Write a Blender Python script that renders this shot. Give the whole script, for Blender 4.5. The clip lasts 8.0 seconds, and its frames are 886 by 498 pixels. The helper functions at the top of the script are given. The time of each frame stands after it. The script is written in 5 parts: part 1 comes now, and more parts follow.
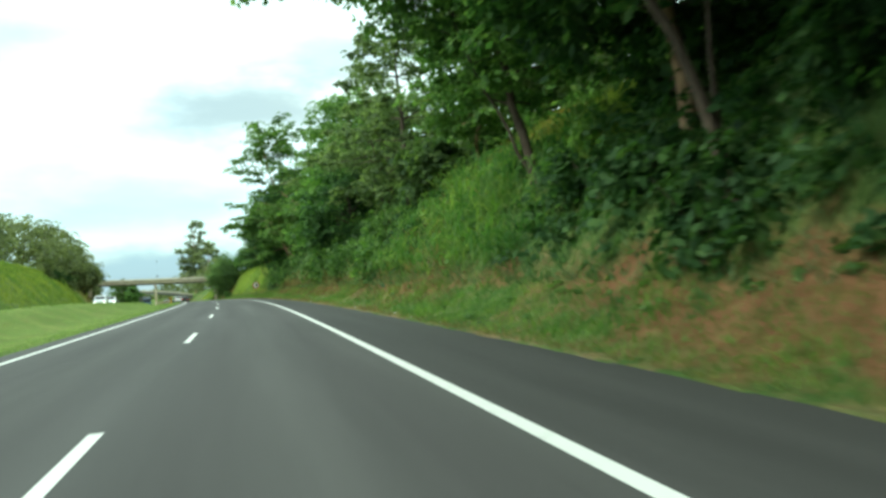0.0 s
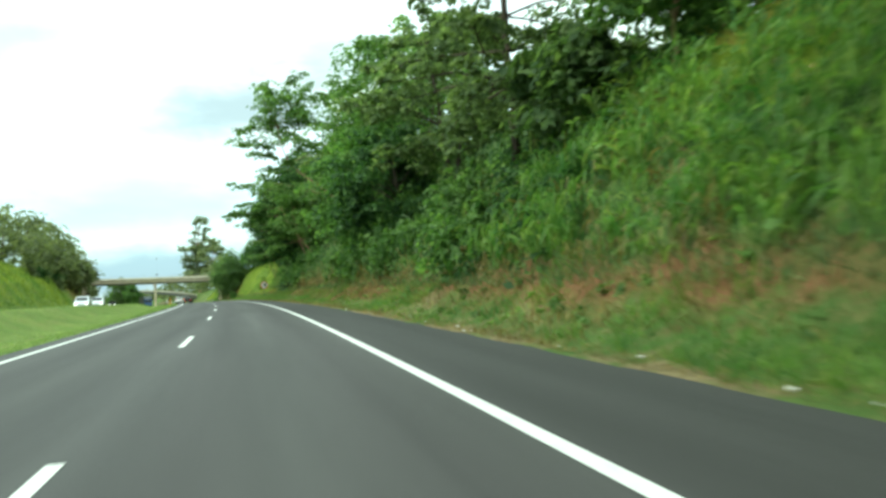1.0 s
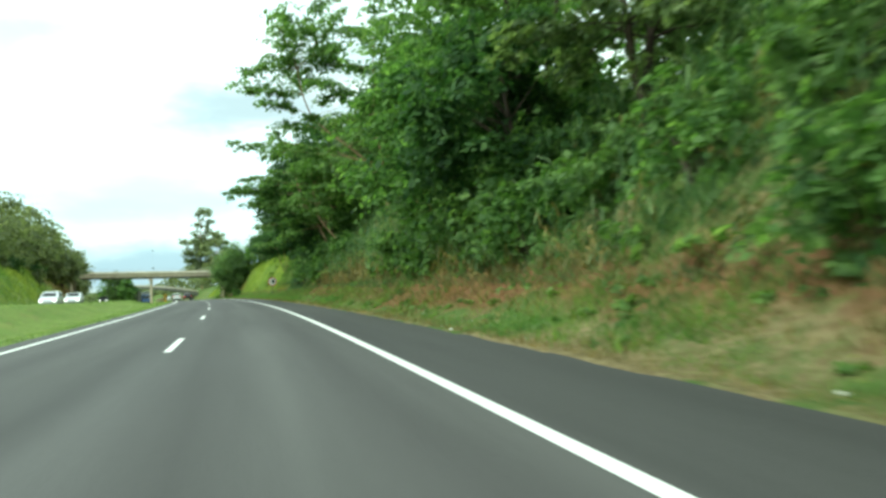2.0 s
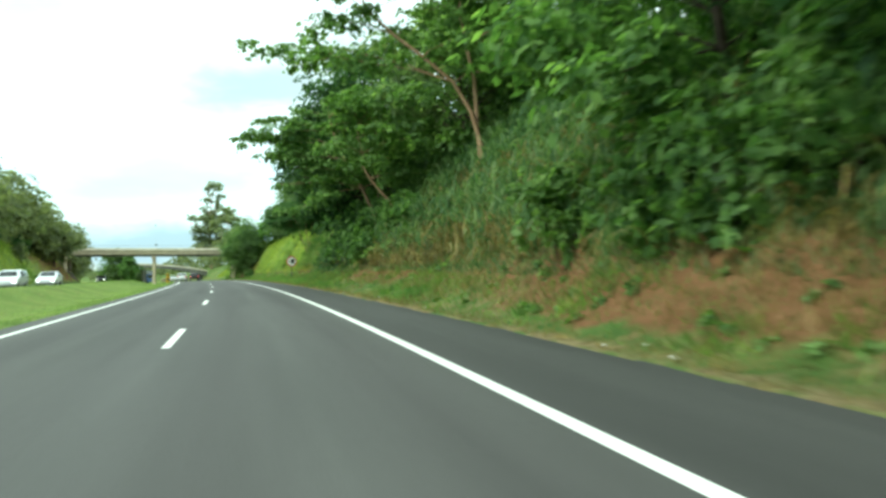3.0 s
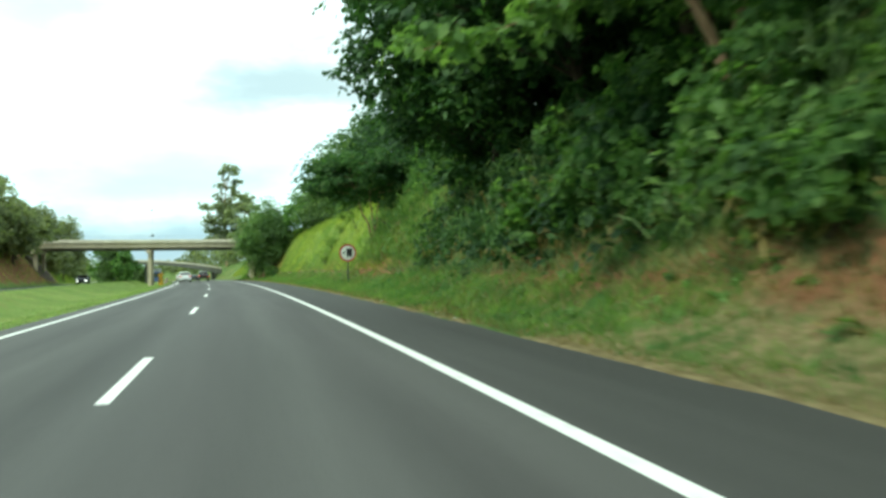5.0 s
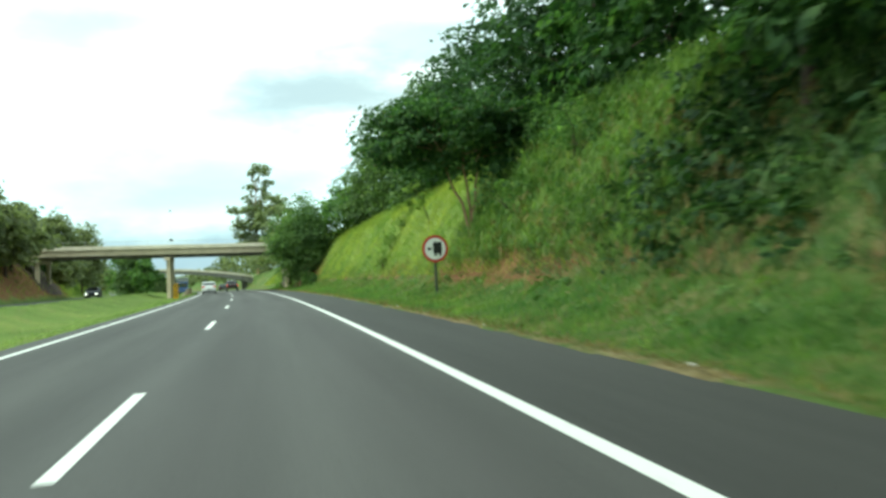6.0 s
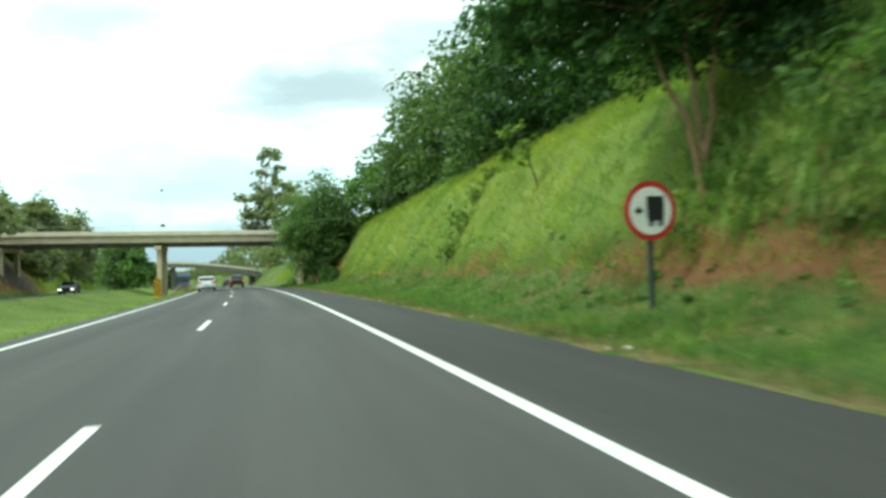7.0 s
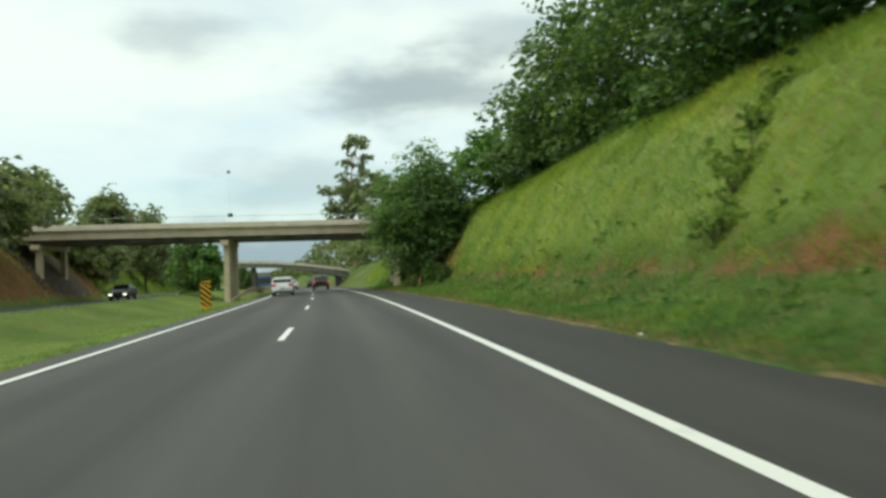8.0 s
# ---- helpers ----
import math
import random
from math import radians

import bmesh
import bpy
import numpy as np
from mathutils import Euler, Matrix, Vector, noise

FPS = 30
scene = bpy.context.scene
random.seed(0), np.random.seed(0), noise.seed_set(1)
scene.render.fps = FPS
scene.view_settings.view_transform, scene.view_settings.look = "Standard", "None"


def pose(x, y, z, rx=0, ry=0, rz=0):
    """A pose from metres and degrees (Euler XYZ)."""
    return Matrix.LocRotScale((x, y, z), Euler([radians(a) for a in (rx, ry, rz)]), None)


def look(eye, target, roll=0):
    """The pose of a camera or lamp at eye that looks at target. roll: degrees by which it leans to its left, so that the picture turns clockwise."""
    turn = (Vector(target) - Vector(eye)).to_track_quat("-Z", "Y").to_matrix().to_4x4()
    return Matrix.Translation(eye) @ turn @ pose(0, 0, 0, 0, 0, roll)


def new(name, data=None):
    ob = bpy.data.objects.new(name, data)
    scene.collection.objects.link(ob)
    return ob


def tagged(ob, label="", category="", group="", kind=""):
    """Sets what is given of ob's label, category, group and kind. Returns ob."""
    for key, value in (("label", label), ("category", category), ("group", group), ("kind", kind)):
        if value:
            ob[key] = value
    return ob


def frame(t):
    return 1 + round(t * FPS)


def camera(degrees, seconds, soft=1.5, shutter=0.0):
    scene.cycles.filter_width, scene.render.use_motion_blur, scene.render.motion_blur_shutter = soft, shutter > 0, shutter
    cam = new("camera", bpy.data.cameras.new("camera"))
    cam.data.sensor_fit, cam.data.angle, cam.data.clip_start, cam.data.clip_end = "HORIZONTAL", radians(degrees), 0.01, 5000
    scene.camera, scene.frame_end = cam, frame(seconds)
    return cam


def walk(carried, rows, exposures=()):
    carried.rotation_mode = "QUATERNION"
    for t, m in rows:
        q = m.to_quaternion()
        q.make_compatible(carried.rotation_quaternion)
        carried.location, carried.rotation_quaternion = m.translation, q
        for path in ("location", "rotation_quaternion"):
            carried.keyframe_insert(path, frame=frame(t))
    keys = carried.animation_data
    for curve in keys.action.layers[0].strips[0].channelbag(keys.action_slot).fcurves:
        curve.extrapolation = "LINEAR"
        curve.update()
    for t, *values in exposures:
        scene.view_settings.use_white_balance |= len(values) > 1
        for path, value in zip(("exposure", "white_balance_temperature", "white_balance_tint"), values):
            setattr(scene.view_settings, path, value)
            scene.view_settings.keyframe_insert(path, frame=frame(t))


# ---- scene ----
# camera: a view from the right lane of a two-lane carriageway
cam = camera(58.57, 8.0, soft=3.0, shutter=0.3)
PATH = [
    # seconds, x, y, z, yaw, pitch, roll
    (0.0, 1.401, -7.964, 1.302, -14.10, 1.75, 3.39),
    (0.5, 1.457, 0.543, 1.283, -14.14, 1.71, 3.26),
    (1.0, 1.462, 9.478, 1.264, -13.61, 1.83, 3.15),
    (1.5, 1.442, 18.825, 1.196, -13.69, 2.27, 2.65),
    (3.0, 0.803, 46.865, 1.128, -12.48, 0.64, 1.32),
    (3.5, 0.549, 56.154, 1.060, -11.82, 1.36, 2.30),
    (4.0, 0.234, 65.516, 1.009, -12.07, 0.90, 2.09),
    (5.5, -0.973, 93.249, 0.738, -10.16, 0.33, 1.84),
    (6.0, -1.508, 102.603, 0.628, -8.88, 0.79, 2.75),
    (6.5, -2.120, 111.853, 0.513, -9.00, 0.98, 1.81),
    (7.0, -2.815, 121.095, 0.364, -8.21, 0.61, 2.07),
    (7.5, -3.668, 130.849, 0.244, -3.56, 0.54, 3.70),
    (8.0, -4.585, 139.945, 0.113, -2.16, 0.77, 2.69),
]
walk(cam, [(t, pose(x, y, z, 90 + pitch, roll, yaw)) for t, x, y, z, yaw, pitch, roll in PATH],
     exposures=[(0.0, 0.20, 6130, -16), (0.7, 0.30, 6130, -16), (1.5, 0.32, 6130, -16), (3.5, 0.47, 6130, -16), (5.5, 0.27, 6130, -16), (7.0, 0.18, 6200, -14), (8.0, -0.40, 6620, -5)])

# ---- world and sun: bright broken overcast ----
SUN_EL, SUN_AZ = radians(41), radians(-112)   # azimuth from +y, minus is to the left
world = bpy.data.worlds.new("overcast_sky")
scene.world = world
world.use_nodes = True
wn, wl = world.node_tree.nodes, world.node_tree.links
wn.clear()
w_out = wn.new("ShaderNodeOutputWorld")
w_bg = wn.new("ShaderNodeBackground")
w_sky = wn.new("ShaderNodeTexSky")
w_sky.sky_type, w_sky.sun_disc = "NISHITA", False
w_sky.sun_elevation, w_sky.sun_rotation = SUN_EL, SUN_AZ
w_sky.air_density, w_sky.dust_density = 1.0, 0.9
w_co = wn.new("ShaderNodeTexCoord")
w_sep = wn.new("ShaderNodeSeparateXYZ")
wl.new(w_co.outputs["Generated"], w_sep.inputs[0])


def w_math(op, a, b=None):
    n = wn.new("ShaderNodeMath")
    n.operation = op
    for k, v in enumerate((a, b)):
        if v is None:
            continue
        if isinstance(v, (int, float)):
            n.inputs[k].default_value = v
        else:
            wl.new(v, n.inputs[k])
    return n.outputs[0]


w_h = w_math("ADD", w_math("MAXIMUM", w_sep.outputs["Z"], 0.0), 0.14)
w_comb = wn.new("ShaderNodeCombineXYZ")
wl.new(w_math("DIVIDE", w_sep.outputs["X"], w_h), w_comb.inputs[0])
wl.new(w_math("DIVIDE", w_sep.outputs["Y"], w_h), w_comb.inputs[1])
w_noise = wn.new("ShaderNodeTexNoise")
w_noise.inputs["Scale"].default_value = 1.05
w_noise.inputs["Detail"].default_value = 6.0
w_noise.inputs["Roughness"].default_value = 0.5
wl.new(w_comb.outputs[0], w_noise.inputs["Vector"])
w_ramp = wn.new("ShaderNodeValToRGB")
w_ramp.color_ramp.elements[0].position, w_ramp.color_ramp.elements[0].color = 0.30, (0.60, 0.60, 0.60, 1)
w_ramp.color_ramp.elements[1].position, w_ramp.color_ramp.elements[1].color = 0.55, (1, 1, 1, 1)
wl.new(w_noise.outputs["Fac"], w_ramp.inputs[0])
w_scale = wn.new("ShaderNodeMix")
w_scale.data_type, w_scale.blend_type = "RGBA", "MULTIPLY"
w_scale.inputs["Factor"].default_value = 1.0
wl.new(w_sky.outputs[0], w_scale.inputs[6])
w_scale.inputs[7].default_value = (0.18, 0.192, 0.212, 1)
w_mix = wn.new("ShaderNodeMix")
w_mix.data_type = "RGBA"
w_low = wn.new("ShaderNodeMapRange")
w_low.interpolation_type = "SMOOTHSTEP"
w_low.inputs["From Min"].default_value, w_low.inputs["From Max"].default_value = 0.0, 0.24
w_low.inputs["To Min"].default_value, w_low.inputs["To Max"].default_value = 0.36, 1.0
wl.new(w_sep.outputs["Z"], w_low.inputs["Value"])
wl.new(w_math("MULTIPLY", w_ramp.outputs[0], w_low.outputs["Result"]), w_mix.inputs["Factor"])
wl.new(w_scale.outputs[2], w_mix.inputs[6])
w_mix.inputs[7].default_value = (1.13, 1.18, 1.19, 1)
# grey cloud banks ahead: bearing, sine of the height, half widths, depth
w_az = w_math("ARCTAN2", w_sep.outputs["X"], w_sep.outputs["Y"])
w_rag = wn.new("ShaderNodeTexNoise")
w_rag.inputs["Scale"].default_value, w_rag.inputs["Detail"].default_value, w_rag.inputs["Roughness"].default_value = 9.0, 5.0, 0.55
w_tall = wn.new("ShaderNodeMapping")
w_tall.inputs["Scale"].default_value = (1, 1, 2.6)
wl.new(w_co.outputs["Generated"], w_tall.inputs[0])
wl.new(w_tall.outputs[0], w_rag.inputs["Vector"])
w_col = w_mix.outputs[2]
for bearing, high, wide, deep, amount, tone in ((2.0, 0.212, 10.0, 0.048, 0.80, (0.42, 0.49, 0.57)), (-15.5, 0.268, 4.2, 0.034, 0.45, (0.42, 0.49, 0.57)), (-7.0, 0.10, 9.0, 0.045, 0.42, (0.42, 0.50, 0.58)),
                                               (-7.0, 0.022, 20.0, 0.040, 0.80, (0.34, 0.46, 0.60)), (9.0, 0.27, 8.0, 0.035, 0.5, (0.42, 0.49, 0.57))):
    u = w_math("DIVIDE", w_math("SUBTRACT", w_az, radians(bearing)), radians(wide))
    v = w_math("DIVIDE", w_math("SUBTRACT", w_sep.outputs["Z"], high), deep)
    far = w_math("ADD", w_math("SQRT", w_math("ADD", w_math("MULTIPLY", u, u), w_math("MULTIPLY", v, v))), w_math("MULTIPLY", w_math("SUBTRACT", w_rag.outputs["Fac"], 0.5), 1.9))
    rng_n = wn.new("ShaderNodeMapRange")
    rng_n.interpolation_type = "SMOOTHSTEP"
    rng_n.inputs["From Min"].default_value, rng_n.inputs["From Max"].default_value = 1.25, 0.15
    rng_n.inputs["To Min"].default_value, rng_n.inputs["To Max"].default_value = 0.0, amount
    wl.new(far, rng_n.inputs["Value"])
    cl = wn.new("ShaderNodeMix")
    cl.data_type = "RGBA"
    wl.new(rng_n.outputs["Result"], cl.inputs["Factor"])
    wl.new(w_col, cl.inputs[6])
    cl.inputs[7].default_value = (*tone, 1)
    w_col = cl.outputs[2]
wl.new(w_col, w_bg.inputs["Color"])
w_bg.inputs["Strength"].default_value = 1.15
wl.new(w_bg.outputs[0], w_out.inputs["Surface"])

sun = new("sun", bpy.data.lights.new("sun", "SUN"))
sun.data.energy, sun.data.angle, sun.data.color = 2.4, radians(12), (1.0, 0.94, 0.82)
s_dir = Vector((math.sin(SUN_AZ) * math.cos(SUN_EL), math.cos(SUN_AZ) * math.cos(SUN_EL), math.sin(SUN_EL)))
sun.matrix_world = look(s_dir * 300, (0, 0, 0))


# ---- materials ----
def material(name, rough=0.85, metal=0.0, spec=0.3):
    m = bpy.data.materials.new(name)
    m.use_nodes = True
    b = m.node_tree.nodes["Principled BSDF"]
    b.inputs["Roughness"].default_value = rough
    b.inputs["Metallic"].default_value = metal
    b.inputs["Specular IOR Level"].default_value = spec
    return m, m.node_tree.nodes, m.node_tree.links, b


def noise_tex(n, l, scale, vec=None, detail=4.0, rough=0.55):
    x = n.new("ShaderNodeTexNoise")
    x.inputs["Scale"].default_value = scale
    x.inputs["Detail"].default_value = detail
    x.inputs["Roughness"].default_value = rough
    if vec is not None:
        l.new(vec, x.inputs["Vector"])
    return x.outputs["Fac"]


def ramp(n, l, fac, stops):
    r = n.new("ShaderNodeValToRGB")
    e = r.color_ramp.elements
    while len(e) < len(stops):
        e.new(0.5)
    for k, (p, c) in enumerate(stops):
        e[k].position, e[k].color = p, (*c, 1) if len(c) == 3 else c
    l.new(fac, r.inputs[0])
    return r.outputs[0]


def mixed(n, l, fac, a, b, kind="MIX"):
    x = n.new("ShaderNodeMix")
    x.data_type, x.blend_type = "RGBA", kind
    for sock, v in ((x.inputs["Factor"], fac), (x.inputs[6], a), (x.inputs[7], b)):
        if isinstance(v, (int, float)):
            sock.default_value = v
        elif isinstance(v, tuple):
            sock.default_value = (*v, 1)
        else:
            l.new(v, sock)
    return x.outputs[2]


def bump(n, l, b, height, strength=0.3, dist=0.02):
    x = n.new("ShaderNodeBump")
    x.inputs["Strength"].default_value = strength
    x.inputs["Distance"].default_value = dist
    l.new(height, x.inputs["Height"])
    l.new(x.outputs[0], b.inputs["Normal"])


def place(n):
    return n.new("ShaderNodeTexCoord").outputs["Object"]


def math_node(n, l, op, a, b=None):
    x = n.new("ShaderNodeMath")
    x.operation = op
    for k, v in enumerate((a, b)):
        if v is None:
            continue
        if isinstance(v, (int, float)):
            x.inputs[k].default_value = v
        else:
            l.new(v, x.inputs[k])
    return x.outputs[0]


def mat_asphalt():
    m, n, l, b = material("asphalt", 0.8, 0, 0.35)
    uv = n.new("ShaderNodeUVMap")
    uv.uv_map = "along"
    sep = n.new("ShaderNodeSeparateXYZ")
    l.new(uv.outputs[0], sep.inputs[0])
    # wheel paths, one pair a lane, polished darker by traffic
    wheel = ramp(n, l, math_node(n, l, "ADD", math_node(n, l, "MULTIPLY", sep.outputs[1], 1 / 14.0), 0.5),
                 [(0.0, (0.084, 0.081, 0.078)), (0.28, (0.086, 0.083, 0.080)), (0.335, (0.065, 0.062, 0.061)), (0.385, (0.084, 0.081, 0.078)),
                  (0.455, (0.067, 0.064, 0.063)), (0.50, (0.090, 0.087, 0.085)), (0.565, (0.070, 0.066, 0.065)), (0.63, (0.092, 0.089, 0.086)),
                  (0.695, (0.070, 0.066, 0.065)), (0.75, (0.086, 0.083, 0.080)), (0.775, (0.058, 0.056, 0.054)), (1.0, (0.052, 0.051, 0.049))])
    stretch = n.new("ShaderNodeMapping")
    stretch.inputs["Scale"].default_value = (0.05, 0.9, 1)
    l.new(uv.outputs[0], stretch.inputs[0])
    streak = ramp(n, l, noise_tex(n, l, 1.0, stretch.outputs[0], 5), [(0.3, (0.78, 0.78, 0.78)), (0.7, (1.18, 1.18, 1.18))])
    grain = ramp(n, l, noise_tex(n, l, 90.0, place(n), 2), [(0.3, (0.72, 0.72, 0.72)), (0.7, (1.28, 1.28, 1.28))])
    l.new(mixed(n, l, 1.0, mixed(n, l, 1.0, wheel, streak, "MULTIPLY"), grain, "MULTIPLY"), b.inputs["Base Color"])
    bump(n, l, b, noise_tex(n, l, 120.0, place(n), 2), 0.35, 0.01)
    return m


def mat_paint():
    m, n, l, b = material("road_paint", 0.65, 0, 0.35)
    worn = ramp(n, l, noise_tex(n, l, 3.0, place(n), 8, 0.7), [(0.28, (0.45, 0.45, 0.43)), (0.42, (0.80, 0.80, 0.77))])
    l.new(worn, b.inputs["Base Color"])
    bump(n, l, b, noise_tex(n, l, 60.0, place(n), 2), 0.2, 0.005)
    return m


def mat_ground():
    """Grass sward with bare red earth on the cut; the split is driven by the sheet's own 'earth' attribute and noise."""
    m, n, l, b = material("ground", 0.95, 0, 0.1)
    co = place(n)
    green = ramp(n, l, noise_tex(n, l, 0.35, co, 6, 0.6), [(0.3, (0.058, 0.108, 0.028)), (0.5, (0.092, 0.150, 0.040)), (0.7, (0.145, 0.195, 0.058))])
    # sunlit look put into the grass colour, lighter where 'sunny' is high
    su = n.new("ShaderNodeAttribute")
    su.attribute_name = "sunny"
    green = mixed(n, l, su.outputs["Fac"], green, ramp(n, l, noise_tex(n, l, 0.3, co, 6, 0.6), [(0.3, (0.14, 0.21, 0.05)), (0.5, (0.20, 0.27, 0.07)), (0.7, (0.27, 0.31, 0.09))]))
    dry = ramp(n, l, noise_tex(n, l, 1.6, co, 5, 0.6), [(0.52, (0, 0, 0)), (0.72, (1, 1, 1))])
    green = mixed(n, l, dry, green, (0.21, 0.18, 0.075))
    soil = ramp(n, l, noise_tex(n, l, 1.3, co, 7, 0.65), [(0.3, (0.135, 0.060, 0.031)), (0.55, (0.225, 0.108, 0.057)), (0.75, (0.28, 0.168, 0.09))])
    at = n.new("ShaderNodeAttribute")
    at.attribute_name = "earth"
    f = math_node(n, l, "ADD", at.outputs["Fac"], math_node(n, l, "MULTIPLY", math_node(n, l, "SUBTRACT", noise_tex(n, l, 0.55, co, 6, 0.65), 0.5), 2.2))
    f = ramp(n, l, f, [(0.32, (0, 0, 0)), (0.80, (0.92, 0.92, 0.92))])
    st = n.new("ShaderNodeAttribute")
    st.attribute_name = "straw"
    g = math_node(n, l, "ADD", st.outputs["Fac"], math_node(n, l, "MULTIPLY", math_node(n, l, "SUBTRACT", noise_tex(n, l, 1.1, co, 7, 0.7), 0.5), 2.0))
    g = ramp(n, l, g, [(0.35, (0, 0, 0)), (0.75, (1, 1, 1))])
    green = mixed(n, l, g, green, ramp(n, l, noise_tex(n, l, 5.0, co, 5, 0.6), [(0.3, (0.15, 0.115, 0.055)), (0.7, (0.33, 0.27, 0.145))]))
    l.new(mixed(n, l, f, green, soil), b.inputs["Base Color"])
    bump(n, l, b, noise_tex(n, l, 6.0, co, 8, 0.7), 0.8, 0.15)
    return m


def mat_leaf(name, dark, mid, light, transl=0.35, scale=0.5, low=(0.70, 0.74, 0.70), high=(1.25, 1.22, 1.1)):
    m, n, l, b = material(name, 0.6, 0, 0.25)
    geo = n.new("ShaderNodeNewGeometry")
    base = ramp(n, l, geo.outputs["Random Per Island"], [(0.0, dark), (0.55, mid), (1.0, light)])
    big = ramp(n, l, noise_tex(n, l, scale, place(n), 3), [(0.35, low), (0.65, high)])
    fine = ramp(n, l, noise_tex(n, l, scale * 4.5, place(n), 2), [(0.36, (0.72, 0.75, 0.78)), (0.64, (1.28, 1.22, 1.12))])
    col = mixed(n, l, 1.0, mixed(n, l, 1.0, base, big, "MULTIPLY"), fine, "MULTIPLY")
    l.new(col, b.inputs["Base Color"])
    tr = n.new("ShaderNodeBsdfTranslucent")
    l.new(mixed(n, l, 1.0, col, (1.25, 1.35, 0.7), "MULTIPLY"), tr.inputs["Color"])
    mx = n.new("ShaderNodeMixShader")
    mx.inputs[0].default_value = transl
    l.new(b.outputs[0], mx.inputs[1])
    l.new(tr.outputs[0], mx.inputs[2])
    l.new(mx.outputs[0], n["Material Output"].inputs["Surface"])
    return m


def mat_bark(name, a, c):
    m, n, l, b = material(name, 0.9, 0, 0.15)
    st = n.new("ShaderNodeMapping")
    st.inputs["Scale"].default_value = (6, 6, 1.2)
    l.new(place(n), st.inputs[0])
    h = noise_tex(n, l, 1.5, st.outputs[0], 7, 0.65)
    l.new(ramp(n, l, h, [(0.3, a), (0.7, c)]), b.inputs["Base Color"])
    bump(n, l, b, h, 0.7, 0.05)
    return m


def mat_concrete(name, a, c):
    m, n, l, b = material(name, 0.85, 0, 0.25)
    st = n.new("ShaderNodeMapping")
    st.inputs["Scale"].default_value = (0.5, 0.5, 0.5)
    l.new(place(n), st.inputs[0])
    streak = ramp(n, l, noise_tex(n, l, 1.6, st.outputs[0], 6, 0.65), [(0.3, a), (0.62, c)])
    fine = ramp(n, l, noise_tex(n, l, 14.0, place(n), 5, 0.6), [(0.3, (0.86, 0.86, 0.85)), (0.7, (1.1, 1.1, 1.1))])
    l.new(mixed(n, l, 1.0, streak, fine, "MULTIPLY"), b.inputs["Base Color"])
    bump(n, l, b, noise_tex(n, l, 20.0, place(n), 4), 0.25, 0.02)
    return m


def mat_plain(name, col, rough=0.5, metal=0.0, spec=0.4, var=0.12, scale=5.0, coat=0.0):
    m, n, l, b = material(name, rough, metal, spec)
    v = ramp(n, l, noise_tex(n, l, scale, place(n), 4), [(0.3, tuple(x * (1 - var) for x in col)), (0.7, tuple(min(x * (1 + var), 1) for x in col))])
    l.new(v, b.inputs["Base Color"])
    b.inputs["Coat Weight"].default_value = coat
    return m


def mat_lamp(name, col, power):
    m, n, l, b = material(name, 0.3)
    b.inputs["Base Color"].default_value = (*col, 1)
    b.inputs["Emission Color"].default_value = (*col, 1)
    b.inputs["Emission Strength"].default_value = power
    return m


ASPHALT, PAINT, GROUND = mat_asphalt(), mat_paint(), mat_ground()
# leaf green darkened for plants that stand in shade
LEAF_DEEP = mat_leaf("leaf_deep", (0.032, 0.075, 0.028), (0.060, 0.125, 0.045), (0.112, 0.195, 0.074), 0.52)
LEAF_MID = mat_leaf("leaf_mid", (0.073, 0.142, 0.049), (0.133, 0.240, 0.080), (0.222, 0.345, 0.128), 0.60)
LEAF_LIGHT = mat_leaf("leaf_light", (0.092, 0.168, 0.055), (0.158, 0.262, 0.092), (0.245, 0.36, 0.148), 0.55)
LEAF_SHRUB = mat_leaf("leaf_shrub", (0.165, 0.25, 0.065), (0.235, 0.325, 0.092), (0.31, 0.395, 0.13), 0.55)
LEAF_SAGE = mat_leaf("leaf_sage", (0.098, 0.145, 0.070), (0.165, 0.225, 0.112), (0.255, 0.320, 0.175), 0.56)
LEAF_OLIVE = mat_leaf("leaf_olive", (0.058, 0.102, 0.042), (0.104, 0.164, 0.068), (0.170, 0.242, 0.108), 0.52)
LEAF_ROUND = mat_leaf("leaf_round_tree", (0.085, 0.145, 0.060), (0.138, 0.222, 0.092), (0.210, 0.305, 0.140), 0.58)
# eucalypt green paled with the haze of distance in its colour
LEAF_EUC_HAZE = mat_leaf("leaf_eucalypt_haze", (0.195, 0.235, 0.165), (0.275, 0.315, 0.225), (0.35, 0.39, 0.285), 0.62)
# darkest leaf green, deep shade put into its colour
LEAF_SHADE = mat_leaf("leaf_shade", (0.022, 0.052, 0.022), (0.042, 0.090, 0.035), (0.085, 0.150, 0.058), 0.42)
# distance haze put into the leaf colour: paler and greyer
LEAF_HAZE = mat_leaf("leaf_haze", (0.148, 0.178, 0.108), (0.215, 0.246, 0.148), (0.290, 0.318, 0.195), 0.55)
BLADE_TALL = mat_leaf("tall_grass_blade", (0.066, 0.126, 0.060), (0.128, 0.206, 0.104), (0.262, 0.335, 0.200), 0.5, 0.33, (0.74, 0.84, 0.74), (1.18, 1.16, 0.96))
BLADE_SUN = mat_leaf("sunny_grass_blade", (0.215, 0.305, 0.080), (0.285, 0.370, 0.105), (0.365, 0.430, 0.145), 0.55, 0.22, (0.66, 0.80, 0.72), (1.30, 1.12, 0.85))
BLADE_SHORT = mat_leaf("short_grass_blade", (0.100, 0.205, 0.060), (0.150, 0.272, 0.080), (0.240, 0.325, 0.125), 0.55, 0.5, (0.62, 0.74, 0.74), (1.3, 1.16, 0.92))
